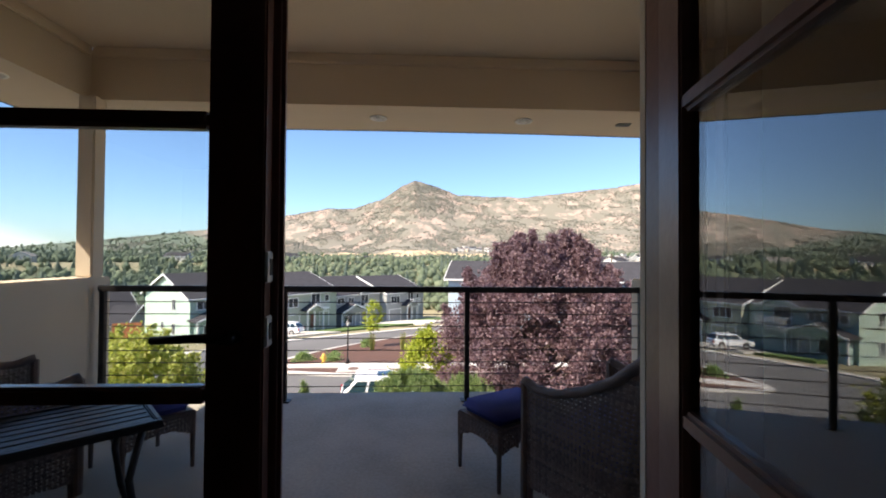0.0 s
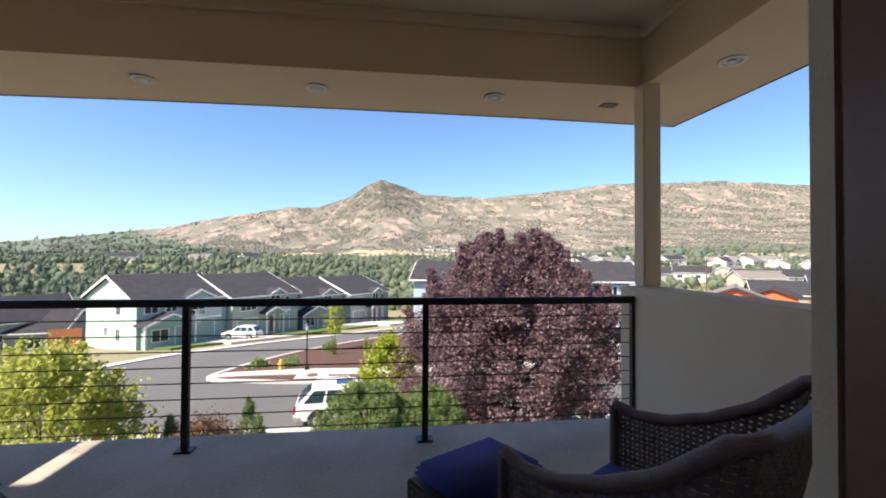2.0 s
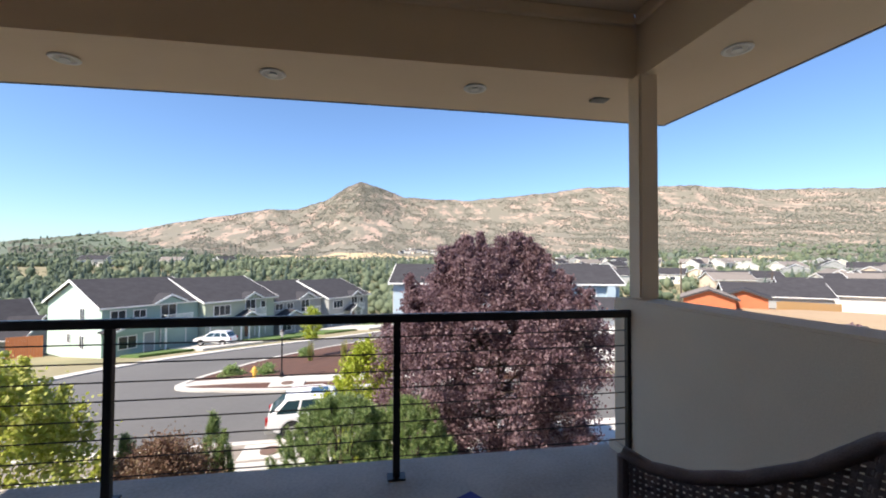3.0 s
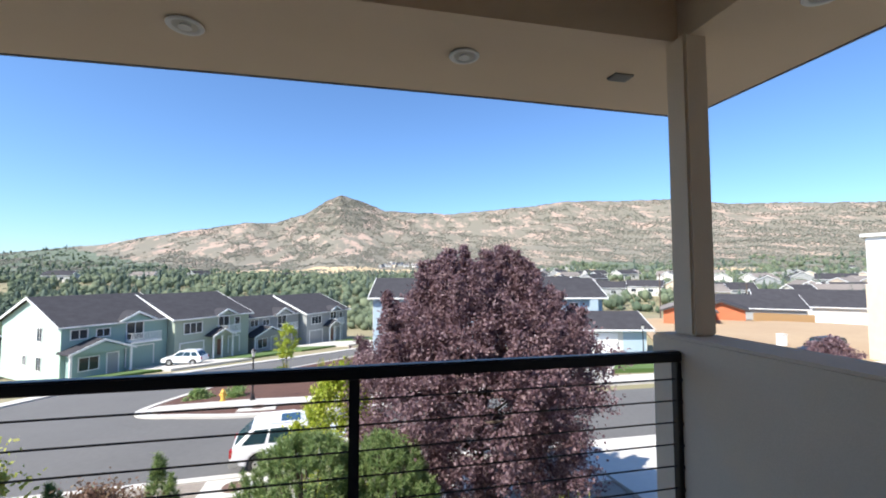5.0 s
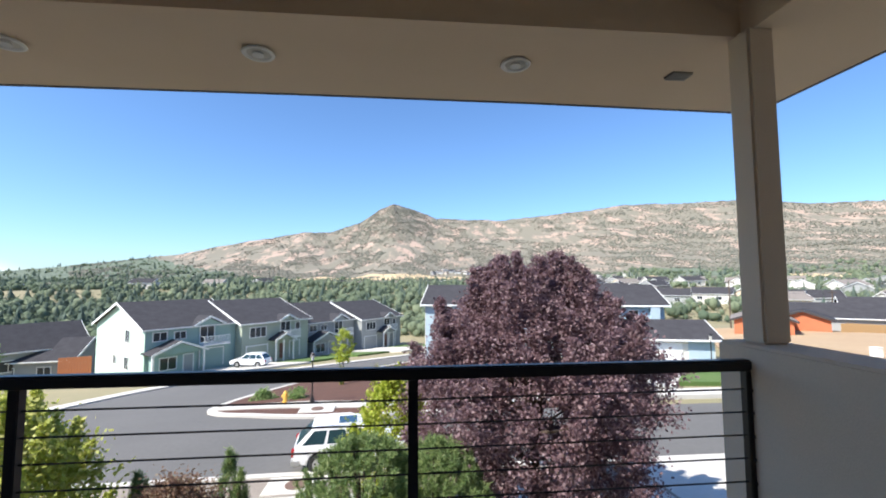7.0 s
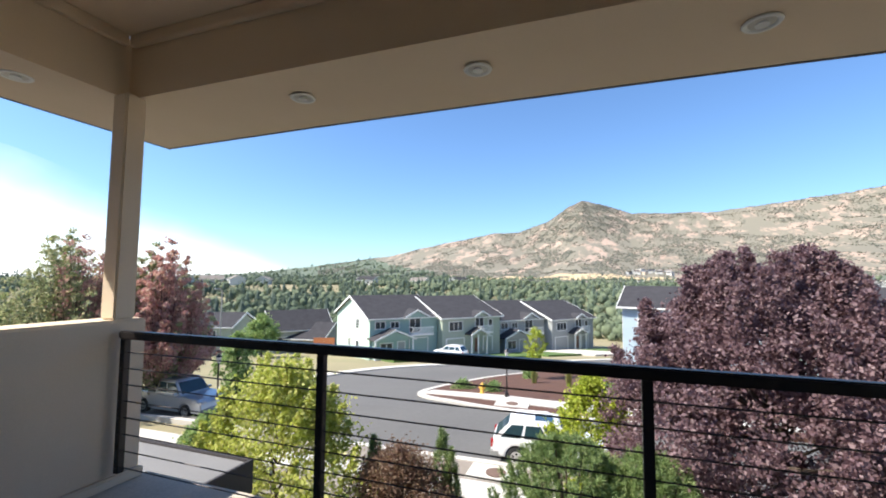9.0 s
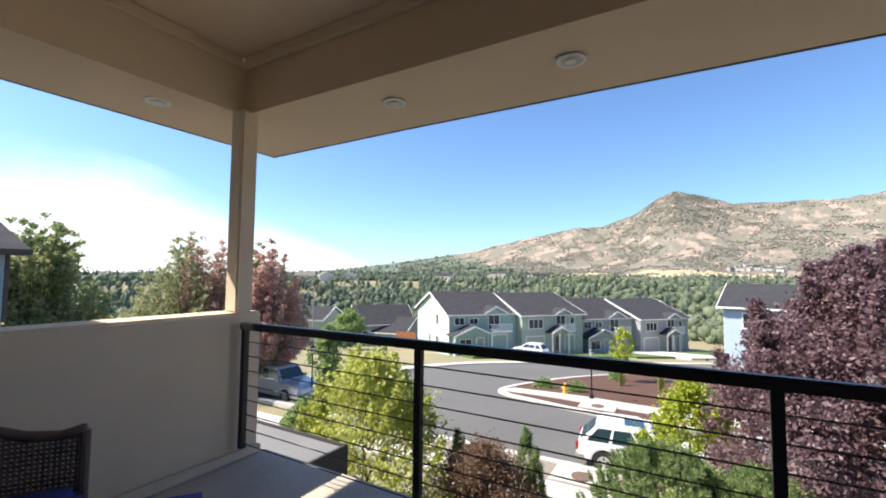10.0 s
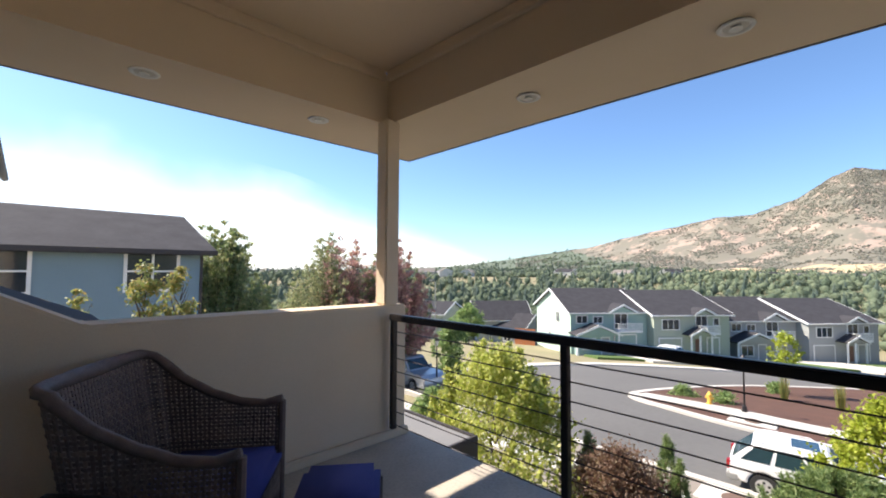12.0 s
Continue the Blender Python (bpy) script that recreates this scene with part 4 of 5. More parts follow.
def front_gable(parent, x0, x1, y0, y1, z, rise, roof, wall=None, trim=WHITEPAINT):
    """A small roof whose ridge runs towards -y, over a porch or bay."""
    xm = (x0 + x1) / 2
    if wall:
        part("porch_gable", prism([(x0 + 0.3, z), (x1 - 0.3, z), (xm, z + rise * 0.85)], y1 - y0 - 0.3, "y", y0 + 0.3), wall, parent)
    part("porch_roof", prism([(x0, z - 0.02), (xm, z + rise), (x1, z - 0.02), (x1, z + 0.12), (xm, z + rise + 0.14), (x0, z + 0.12)], y1 - y0, "y", y0), roof, parent, "small shingled porch roof")
    part("bargeboard", prism([(x0, z - 0.12), (xm, z + rise - 0.1), (x1, z - 0.12), (x1, z + 0.13), (xm, z + rise + 0.15), (x0, z + 0.13)], 0.07, "y", y0 - 0.072), trim, parent)


def garage_door(parent, x, y, z, w, h, material):
    g = part("garage_door", cube(x - w / 2, x + w / 2, y - 0.06, y, z, z + h), material, parent, "panelled garage door")
    for k in range(4):
        part("panel", cube(x - w / 2 + 0.06, x + w / 2 - 0.06, y - 0.085, y - 0.061, z + 0.05 + k * h / 4, z + (k + 1) * h / 4 - 0.04, bevel=0.012), material, g)
    e, g = w / 2, w / 2 + 0.12
    bm = prism([(x - g, z), (x - g, z + h + 0.12), (x + g, z + h + 0.12), (x + g, z), (x + e, z), (x + e, z + h), (x - e, z + h), (x - e, z)], 0.09, "y", y - 0.09)
    part("door_trim", bm, WHITEPAINT, parent)


def balcony(parent, x0, x1, y0, y1, z):
    b = part("balcony", cube(x0, x1, y0, y1, z - 0.2, z), WHITEPAINT, parent, "white wooden balcony")
    part("handrail", cube(x0, x1, y0, y0 + 0.07, z + 0.93, z + 1.0), WHITEPAINT, b)
    part("handrail", cube(x0, x0 + 0.07, y0 + 0.071, y1, z + 0.93, z + 1.0), WHITEPAINT, b)
    for x in np.arange(x0 + 0.03, x1, 0.17):
        part("baluster", cube(float(x) - 0.025, float(x) + 0.025, y0 + 0.015, y0 + 0.055, z + 0.001, z + 0.929), WHITEPAINT, b)


def townhouse(x, front, lift, wall, gable, garage, variant, label):
    at = Vector((-28.2, 49.5)) + ROW * x
    L = 10.6
    h = thing("townhouse", label, "house", at.x, at.y, float(ground(at.x, at.y)) + 0.1 + lift, 51.0, "row of townhouses")
    y0 = -front
    gable_block(h, 0, L, y0, 14.2, 5.3, 2.75, wall, SHINGLE, gable=gable)
    if variant:
        window(h, 2.3, y0, 3.4, 2.3, 1.25, bars=3)
        garage_door(h, 2.2, y0, 0.0, 3.0, 2.2, garage)
        front_gable(h, 3.9, 7.3, y0 - 1.7, y0 + 0.3, 2.75, 0.85, SHINGLE, wall)
        for px in (4.2, 5.4, 7.0):
            part("porch_post", cube(px - 0.09, px + 0.09, y0 - 1.5, y0 - 1.32, -0.3, 2.75), WHITEPAINT, h)
        part("front_door", cube(5.7, 6.6, y0 - 0.05, y0, 0, 2.1), DOORWOOD, h, "dark front door")
        window(h, 6.6, y0, 3.15, 1.5, 2.0, bars=2)
        balcony(h, 5.6, 8.4, y0 - 1.2, y0 - 0.002, 3.0)
        front_gable(h, 5.2, 8.2, y0 - 0.75, y0 + 1.5, 5.35, 0.75, SHINGLE, wall)
        window(h, 8.7, y0, 3.9, 0.7, 0.9)
        garage_door(h, 8.2, y0, 0.0, 1.6, 2.2, garage)
    else:
        window(h, 1.5, y0, 3.9, 1.4, 0.9, bars=2)
        window(h, 3.7, y0, 3.9, 1.2, 0.8, bars=2)
        part("porch_room", cube(0.4, 4.9, y0 - 1.5, y0 - 0.002, -1.0, 2.6), wall, h)
        front_gable(h, -0.3, 5.9, y0 - 2.4, y0 + 0.3, 2.55, 1.25, SHINGLE, wall)
        for px in (0.0, 5.5):
            part("porch_post", cube(px - 0.1, px + 0.1, y0 - 2.2, y0 - 2.0, -0.5, 2.55), WHITEPAINT, h)
        window(h, 1.8, y0 - 1.5, 0.75, 1.7, 1.3, bars=2)
        part("front_door", cube(3.5, 4.5, y0 - 1.56, y0 - 1.5, 0, 2.15), GREY, h, "grey front door")
        part("door_trim", cube(3.38, 4.62, y0 - 1.54, y0 - 1.498, 0, 2.27), WHITEPAINT, h)
        garage_door(h, 7.5, y0, 0.0, 2.9, 2.25, garage)
        window(h, 6.9, y0, 3.15, 1.7, 1.95, bars=2)
        balcony(h, 5.9, 9.25, y0 - 1.3, y0 - 0.002, 2.95)
        front_gable(h, 4.9, 8.9, y0 - 0.8, y0 + 2.0, 5.3, 1.0, SHINGLE, wall)
        if gable:
            for wy, wz, ww, wh in ((4.6, 3.55, 1.0, 1.4), (8.0, 0.75, 0.7, 1.0), (4.6, 0.4, 1.0, 1.4)):
                window(h, -0.045, wy, wz, ww, wh, "-x", 2)
            part("vent", cube(-0.08, -0.046, 6.4, 6.8, 5.6, 5.8), WHITEPAINT, h)
    return h


townhouse(0.0, 0.0, 0.0, TEAL, MINT, TEAL, 0, "mint and teal sided townhouse with porch and balcony")
townhouse(10.65, 1.5, 0.25, SAGE, None, SAGE, 1, "sage sided townhouse with garage and small balcony")
townhouse(22.6, -0.8, -0.3, GREY, None, GREY, 0, "grey sided townhouse with porch and balcony")
townhouse(33.3, 1.0, 0.0, GREY, None, GREY, 1, "grey sided townhouse at the row's far end")
for a, b in ((0.6, 5.8), (14.6, 21.5), (22.8, 28.5), (37.5, 43)):
    pts = [Vector((-28.2, 49.5)) + ROW * p + OUT * q for p, q in ((a, 2.6), (b, 2.6), (b, 6.4 + 0.18 * b), (a, 6.4 + 0.18 * a))]
    sheet("front_lawn", [tuple(p) for p in pts], 0.16, LAWN, "small green lawn in front of a townhouse", "lawn")
for a, b in ((5.9, 14.4), (28.6, 37.3)):
    pts = [Vector((-28.2, 49.5)) + ROW * p + OUT * q for p, q in ((a, 0.3), (b, 0.3), (b, 7.6 + 0.22 * b), (a, 7.6 + 0.22 * a))]
    sheet("driveway", [tuple(p) for p in pts], 0.15, PAVING, "pale concrete driveway of the townhouses", "driveway")


def plain_house(label, x, y, rz, L, W, h, rise, wall, roof, wins=(), z=None, foot=-2.5, group="", over=0.45, trim=WHITEPAINT):
    g = float(ground(x, y)) if z is None else z
    t = thing("house", label, "house", x, y, g, rz, group)
    gable_block(t, -L / 2, L / 2, -W / 2, W / 2, h, rise, wall, roof, foot=foot, over=over, trim=trim)
    for wx, wz, ww, wh in wins:
        window(t, wx, -W / 2, wz, ww, wh, bars=2)
    return t


# the blue neighbour, with lapped boards
nb = thing("blue_house", "blue house with lapped siding and dark shingled roof", "house", -17, 0, 0)
part("wall", cube(-9, -0.02, -9.0, 2.32, -5.5, 2.02), BLUE, nb)
for k in range(24):
    z = -2.35 + k * 0.18
    part("siding_board", prism([(-0.018, z), (0.045, z), (0.006, z + 0.185), (-0.018, z + 0.185)], 11.2, "y", -8.95), BLUE, nb)
part("corner_board", cube(-0.02, 0.03, 2.27, 2.36, -5.5, 2.02), FASCIA, nb)
part("roof", prism([(0.45, 1.92), (-4.5, 3.6), (-9.4, 1.92), (-9.4, 2.1), (-4.5, 3.8), (0.45, 2.1)], 11.9, "y", -9.2), SHINGLE, nb, "dark grey shingled roof")
part("roof_edge", cube(0.45, 0.53, -9.2, 2.72, 1.94, 2.1), FASCIA, nb, "dark gutter")
for wy, ww in ((0.8, 1.42), (-3.0, 1.42), (-6.8, 1.4)):
    w = window(nb, 0.02, wy, 0.74, ww, 1.22, "+x", 2)
    part("sash_bar", cube(-ww / 2, ww / 2, -0.05, -0.031, 0.58, 0.64), WHITEPAINT, w)

# low flat roof beside the balcony and the sloped roof beyond its end wall
low = thing("lower_roof", "flat grey lower roof with a dark edge", "roof", kind="structure")
part("deck", cube(-9.5, -4.62, -6.0, 3.45, -1.72, -1.5), ROOFING, low)
part("edge", cube(-4.615, -4.55, -6.0, 3.52, -1.98, -1.46, bevel=0.01), FASCIA, low)
part("edge", cube(-9.5, -4.616, 3.452, 3.52, -1.98, -1.46, bevel=0.01), FASCIA, low)
part("wall", cube(-9.3, -4.9, -6.0, 3.1, -5.5, -1.73), STUCCO, low)
side = thing("side_roof", "sloping grey shingled roof beyond the half wall", "roof", kind="structure")
part("slope", prism([(-2.74, 1.30), (-1.75, 0.86), (-1.75, 0.94), (-2.74, 1.40)], 2.4, "x", -5.6), SHINGLE, side)
part("edge", prism([(-2.74, 1.20), (-1.70, 0.76), (-1.70, 0.94), (-2.74, 1.38)], 0.06, "x", -3.198), FASCIA, side)
part("wall", cube(-5.5, -3.3, -2.74, -1.85, -1.46, 0.8), STUCCO, side)

plain_house("grey gabled house beyond the townhouses", 12.5, 74, 20, 10, 9, 5.6, 2.4, GREY, SHINGLE, ((-3, 3.6, 1.6, 1.2), (1, 3.6, 1.2, 1.2), (-2, 0.8, 1.2, 1.3)))
h2 = plain_house("long pale blue two-storey house with white trim", 15.6, 44.4, -13, 23.5, 9, 5.2, 1.75, PALEBLUE, SHINGLE, ((-9.6, 3.45, 1.5, 1.2), (-6.2, 3.45, 1.5, 1.2), (4.6, 3.4, 3.2, 1.25), (8.9, 3.5, 0.85, 1.15)), z=-6.3, foot=-2.0)
part("gable_wall", prism([(-4.5, -2.0), (4.5, -2.0), (4.5, 5.2), (0, 6.9), (-4.5, 5.2)], 0.04, "x", -11.795), CREAM, h2, "pale cream gable wall")
part("bay", cube(10.4, 11.2, -5.0, -4.502, 3.2, 5.0), PALEBLUE, h2)
gable_block(h2, 5.2, 13.6, -10.2, -4.55, 2.75, 1.15, CREAM, SHINGLE, name="garage_wing")
garage_door(h2, 8.6, -10.2, 0.2, 4.6, 2.1, WHITEPAINT)
part("garage_panel", cube(11.5, 13.5, -10.24, -10.201, -0.5, 2.7), PALEBLUE, h2, "pale blue siding panel")
plain_house("orange gabled house behind the building lot", 51.6, 54.5, 50, 8, 6.5, 2.0, 1.2, ORANGE, TANROOF, ((-2, 0.9, 1.0, 0.8),), trim=FASCIA)
plain_house("orange gabled house behind the building lot", 59.5, 56.0, 44, 7, 6, 1.9, 1.1, ORANGE, SHINGLE, ((1, 0.9, 1.0, 0.8),), trim=FASCIA)
plain_house("white house with a broad grey roof by the lot", 84.5, 61, -40, 18, 11, 3.4, 2.6, CREAM, SHINGLE, ((-3.5, 1.8, 1.4, 0.9),))
plain_house("dark grey low house by the building lot", 73, 64, -35, 15, 10, 2.6, 2.0, GREY, SHINGLE, ((-3, 1.0, 1.2, 1.0),))
tall = thing("modern_house", "tall white modern house with a tan base", "house", 42.9, 25.2, float(ground(43, 25)))
part("wall", cube(0, 10, -9, 0, 6.3, 10.2), WHITEPAINT, tall)
part("base", cube(-0.1, 10.1, -9.1, 0.1, -1.5, 6.299), STUCCO, tall)
part("cornice", cube(-0.25, 10.25, -9.25, 0.25, 10.201, 10.45), WHITEPAINT, tall)
h3 = plain_house("grey house with a white gable across the dry field", -50.5, 62.5, 52, 10, 9, 4.4, 2.9, GREY, SHINGLE, ((-3, 1.9, 2.6, 1.3), (1.5, 1.9, 2.6, 1.3)))
part("gable_wall", prism([(-4.5, -2.5), (4.5, -2.5), (4.5, 4.4), (0, 7.25), (-4.5, 4.4)], 0.04, "x", -5.045), WHITEPAINT, h3, "white gable wall")
plain_house("grey low house with windows across the dry field", -50, 62, 10, 14, 9, 3.0, 2.2, GREY, SHINGLE, ((-4, 0.9, 1.6, 1.2), (0, 0.9, 1.6, 1.2), (4, 0.9, 1.4, 1.2)))
plain_house("sage two-storey house across the dry field", -62, 52, 20, 15, 9, 5.0, 1.8, SAGE, SHINGLE, ((-5, 3.3, 1.4, 1.1), (0, 3.0, 1.6, 1.7), (4.5, 3.3, 1.4, 1.1), (-3, 0.6, 1.4, 1.2)))


def fence(label, a, b, height, material):
    a, b = Vector(a), Vector(b)
    n = int((b - a).length / 0.3)
    f = thing("fence", label, "fence", a.x, a.y, 0)
    way = math.degrees(math.atan2(b.y - a.y, b.x - a.x))
    for k in range(n):
        p = a.lerp(b, (k + 0.5) / n)
        o = part("board", cube(-0.14, 0.14, -0.02, 0.02, -0.3, height), material, f)
        o.matrix_local = pose(p.x - a.x, p.y - a.y, float(ground(p.x, p.y)), 0, 0, way)


fence("red-brown cedar fence beside the townhouse", (-43.2, 57.6), (-39.6, 58.3), 2.6, FENCE)
fence("pale pine fence behind the building lot", (60, 51), (73, 52), 1.25, PALEFENCE)

# street furniture
def street_lamp(x, y, label):
    t = thing("street_lamp", label, "street lamp", x, y, float(ground(x, y)) + 0.1)
    part("base", disc(bmesh.new(), 0, 0, 0.14, 0.16, 0.4, r2=0.09), RAIL, t)
    part("pole", tube(bmesh.new(), [(0, 0, 0.3), (0, 0, 2.5)], [0.05, 0.036], 10), RAIL, t)
    part("lantern", disc(bmesh.new(), 0, 0, 2.65, 0.07, 0.3, n=8, r2=0.13), CREAMLENS, t, "pale glass lantern")
    part("cap", disc(bmesh.new(), 0, 0, 2.88, 0.17, 0.16, n=8, r2=0.03), RAIL, t)


street_lamp(-4.6, 24.6, "black post lamp on the planted street corner")
street_lamp(-18.0, 15.3, "black post lamp beside the parked pickup")
street_lamp(24.2, 28.8, "black post lamp in front of the pale blue house")
mast = thing("light_mast", "tall slim grey street light mast", "street lamp", -38, 34, float(ground(-38, 34)))
part("pole", tube(bmesh.new(), [(0, 0, 0), (0, 0, 8.6)], [0.11, 0.07], 8), CLADDING, mast)
part("arm", tube(bmesh.new(), [(0, 0, 8.5), (0.2, -0.4, 8.8), (0.5, -1.0, 8.85)], 0.05, 6), CLADDING, mast)
part("head", cube(0.35, 0.65, -1.4, -0.8, 8.75, 8.87, bevel=0.03), CLADDING, mast)
hyd = thing("fire_hydrant", "yellow fire hydrant beside the footpath", "hydrant", -6.35, 25.3, float(ground(-6.35, 25.3)) + 0.1)
part("barrel", disc(disc(bmesh.new(), 0, 0, 0.05, 0.17, 0.1), 0, 0, 0.3, 0.115, 0.5), YELLOW, hyd)
part("bonnet", disc(disc(bmesh.new(), 0, 0, 0.57, 0.15, 0.05), 0, 0, 0.67, 0.13, 0.16, r2=0.04), YELLOW, hyd)
for a in (-1, 1):
    part("nozzle", disc(bmesh.new(), a * 0.15, 0, 0.42, 0.06, 0.12, "x"), YELLOW, hyd)
part("nozzle", disc(bmesh.new(), 0, -0.15, 0.4, 0.08, 0.12, "y"), YELLOW, hyd)


# ---- vehicles ----
def vehicle(name, label, x, y, rz, paint, L=4.55, W=1.8, H=1.72, hood=0.98, cabin=(-2.2, -1.95, 0.35, 1.15), belt=0.98, clad=None, bed=False, roof_hatch=False, z=0.02):
    """A car that points along local +x: cabin gives rear low, rear top, front top, front low."""
    v = thing(name, label, "car", x, y, float(ground(x, y)) + z, rz)
    r, wb = 0.35, L * 0.29
    f, b = L / 2, -L / 2
    rear_z = belt if not bed else belt - 0.02
    side = [(b + 0.05, 0.42), (b, 0.62), (b + 0.04, rear_z - 0.08), (b + 0.12, rear_z), (cabin[3], belt), (f - 0.35, hood - 0.08), (f - 0.06, hood - 0.26), (f, 0.6), (f - 0.06, 0.34)]
    for c in (wb, -wb):
        side += [(c + (r + 0.06) * math.cos(a), 0.34 + (r + 0.07) * math.sin(a)) for a in np.linspace(0, math.pi, 9)]
    body = prism(side, W, "y", -W / 2)
    bmesh.ops.bevel(body, geom=[e for e in body.edges if abs(e.verts[0].co.y - e.verts[1].co.y) < 0.01], offset=0.05, segments=3, affect="EDGES", clamp_overlap=True)
    part("body", body, paint, v, smooth=False)
    a, bb, c, d = cabin
    t = 0.2
    quad = lambda k: [Vector((a + (bb - a) * k, 0, belt - 0.02 + (H - belt) * k)), Vector((d + (c - d) * k, 0, belt - 0.02 + (H - belt) * k))]
    bm = bmesh.new()
    low_v = [bm.verts.new(p) for p in ((a, -W / 2 + 0.06, belt - 0.02), (d, -W / 2 + 0.1, belt - 0.02), (d, W / 2 - 0.1, belt - 0.02), (a, W / 2 - 0.06, belt - 0.02))]
    top_v = [bm.verts.new(p) for p in ((bb, -W / 2 + t, H), (c, -W / 2 + t, H), (c, W / 2 - t, H), (bb, W / 2 - t, H))]
    bm.faces.new(top_v)
    for k in range(4):
        bm.faces.new((low_v[k], low_v[(k + 1) % 4], top_v[(k + 1) % 4], top_v[k]))
    bmesh.ops.bevel(bm, geom=bm.edges[:], offset=0.07, segments=3, affect="EDGES", clamp_overlap=True)
    part("cabin", bm, paint, v)

    def glazed(u0, u1, s, name="side_window"):
        """A pane on the cabin's side, between two parts of its length."""
        bm = bmesh.new()
        pts = []
        for k, u in ((0.14, u0), (0.14, u1), (0.84, u1), (0.84, u0)):
            lo, hi = quad(k)
            inset_y = (W / 2 - 0.07) + (0.07 - t) * k
            pts.append((lo.x + (hi.x - lo.x) * u, s * (inset_y + 0.015), lo.z))
        f0 = [bm.verts.new(p) for p in pts]
        f1 = [bm.verts.new((p[0], p[1] - s * 0.05, p[2])) for p in pts]
        bm.faces.new(f0), bm.faces.new(f1[::-1])
        for k in range(4):
            bm.faces.new((f0[k], f0[(k + 1) % 4], f1[(k + 1) % 4], f1[k]))
        part(name, bm, TINT, v, "tinted glass")

    spans = ((0.06, 0.30), (0.34, 0.62), (0.65, 0.93)) if not bed else ((0.1, 0.46), (0.5, 0.93))
    for s in (-1, 1):
        for u0, u1 in spans:
            glazed(u0, u1, s)
    for end, low_x, top_x, w, nm in ((1, d, c, W / 2 - 0.17, "windscreen"), (-1, a, bb, W / 2 - 0.2, "rear_window")):
        bm = bmesh.new()
        pts = []
        for k, sgn in ((0.12, -1), (0.12, 1), (0.86, 1), (0.86, -1)):
            pts.append((low_x + (top_x - low_x) * k + end * 0.02, sgn * (w - (t - 0.08) * k), belt - 0.02 + (H - belt) * k + 0.012))
        f0 = [bm.verts.new(p) for p in pts]
        f1 = [bm.verts.new((p[0] - end * 0.06, p[1], p[2] - 0.02)) for p in pts]
        bm.faces.new(f0), bm.faces.new(f1[::-1])
        for k in range(4):
            bm.faces.new((f0[k], f0[(k + 1) % 4], f1[(k + 1) % 4], f1[k]))
        part(nm, bm, TINT, v, "tinted glass")
    for cx in (wb, -wb):
        for s in (-1, 1):
            ty = part("tyre", disc(bmesh.new(), cx, s * (W / 2 - 0.12), r, r, 0.22, "y", 28), RUBBER, v)
            part("rim", disc(bmesh.new(), cx, s * (W / 2 - 0.005), r, r * 0.62, 0.03, "y", 20), ALLOY, ty, "silver alloy rim")
            for q in range(5):
                an = 2 * math.pi * q / 5 + 0.3
                part("spoke_gap", disc(bmesh.new(), cx + math.cos(an) * r * 0.38, s * (W / 2 + 0.008), r + math.sin(an) * r * 0.38, r * 0.12, 0.008, "y", 8), RUBBER, ty)
    for s in (-1, 1):
        part("headlight", cube(f - 0.3, f - 0.02, s * (W / 2 - 0.2) - 0.17, s * (W / 2 - 0.2) + 0.17, hood - 0.32, hood - 0.2, bevel=0.03), PAVING, v, "clear headlight")
        part("tail_light", cube(b - 0.012, b + 0.1, s * (W / 2 - 0.12) - 0.1, s * (W / 2 - 0.12) + 0.11, belt - 0.3, belt - 0.03, bevel=0.02), REDLAMP, v, "red tail light")
        part("mirror", cube(d - 0.35, d - 0.2, s * (W / 2 + 0.07) - 0.1, s * (W / 2 + 0.07) + 0.1, belt, belt + 0.15, bevel=0.03), paint, v)
    if clad:
        for e0, e1 in ((b - 0.03, b + 0.32), (f - 0.34, f + 0.03)):
            part("bumper", cube(e0, e1, -W / 2 - 0.01, W / 2 + 0.01, 0.33, 0.58, bevel=0.05), clad, v)
        for s in (-1, 1):
            part("sill", cube(-wb + r + 0.08, wb - r - 0.08, *sorted((s * (W / 2 + 0.012), s * (W / 2 - 0.05))), 0.3, 0.5, bevel=0.02), clad, v)
    if roof_hatch:
        part("sunroof", cube(c - 0.75, c - 0.1, -W / 2 + 0.42, W / 2 - 0.42, H - 0.01, H + 0.012, bevel=0.005), TINT, v, "dark glass sunroof")
        for s in (-1, 1):
            part("roof_rack", tube(bmesh.new(), [(bb + 0.1, s * (W / 2 - t - 0.06), H + 0.02), (bb + 0.2, s * (W / 2 - t - 0.06), H + 0.06), (c - 0.3, s * (W / 2 - t - 0.06), H + 0.05), (c - 0.2, s * (W / 2 - t - 0.06), H + 0.0)], 0.018, 6), paint, v)
    if bed:
        part("bed", cube(b + 0.15, a - 0.1, -W / 2 + 0.1, W / 2 - 0.1, rear_z - 0.1, rear_z + 0.004), RUBBER, v, "dark open truck bed")
    return v


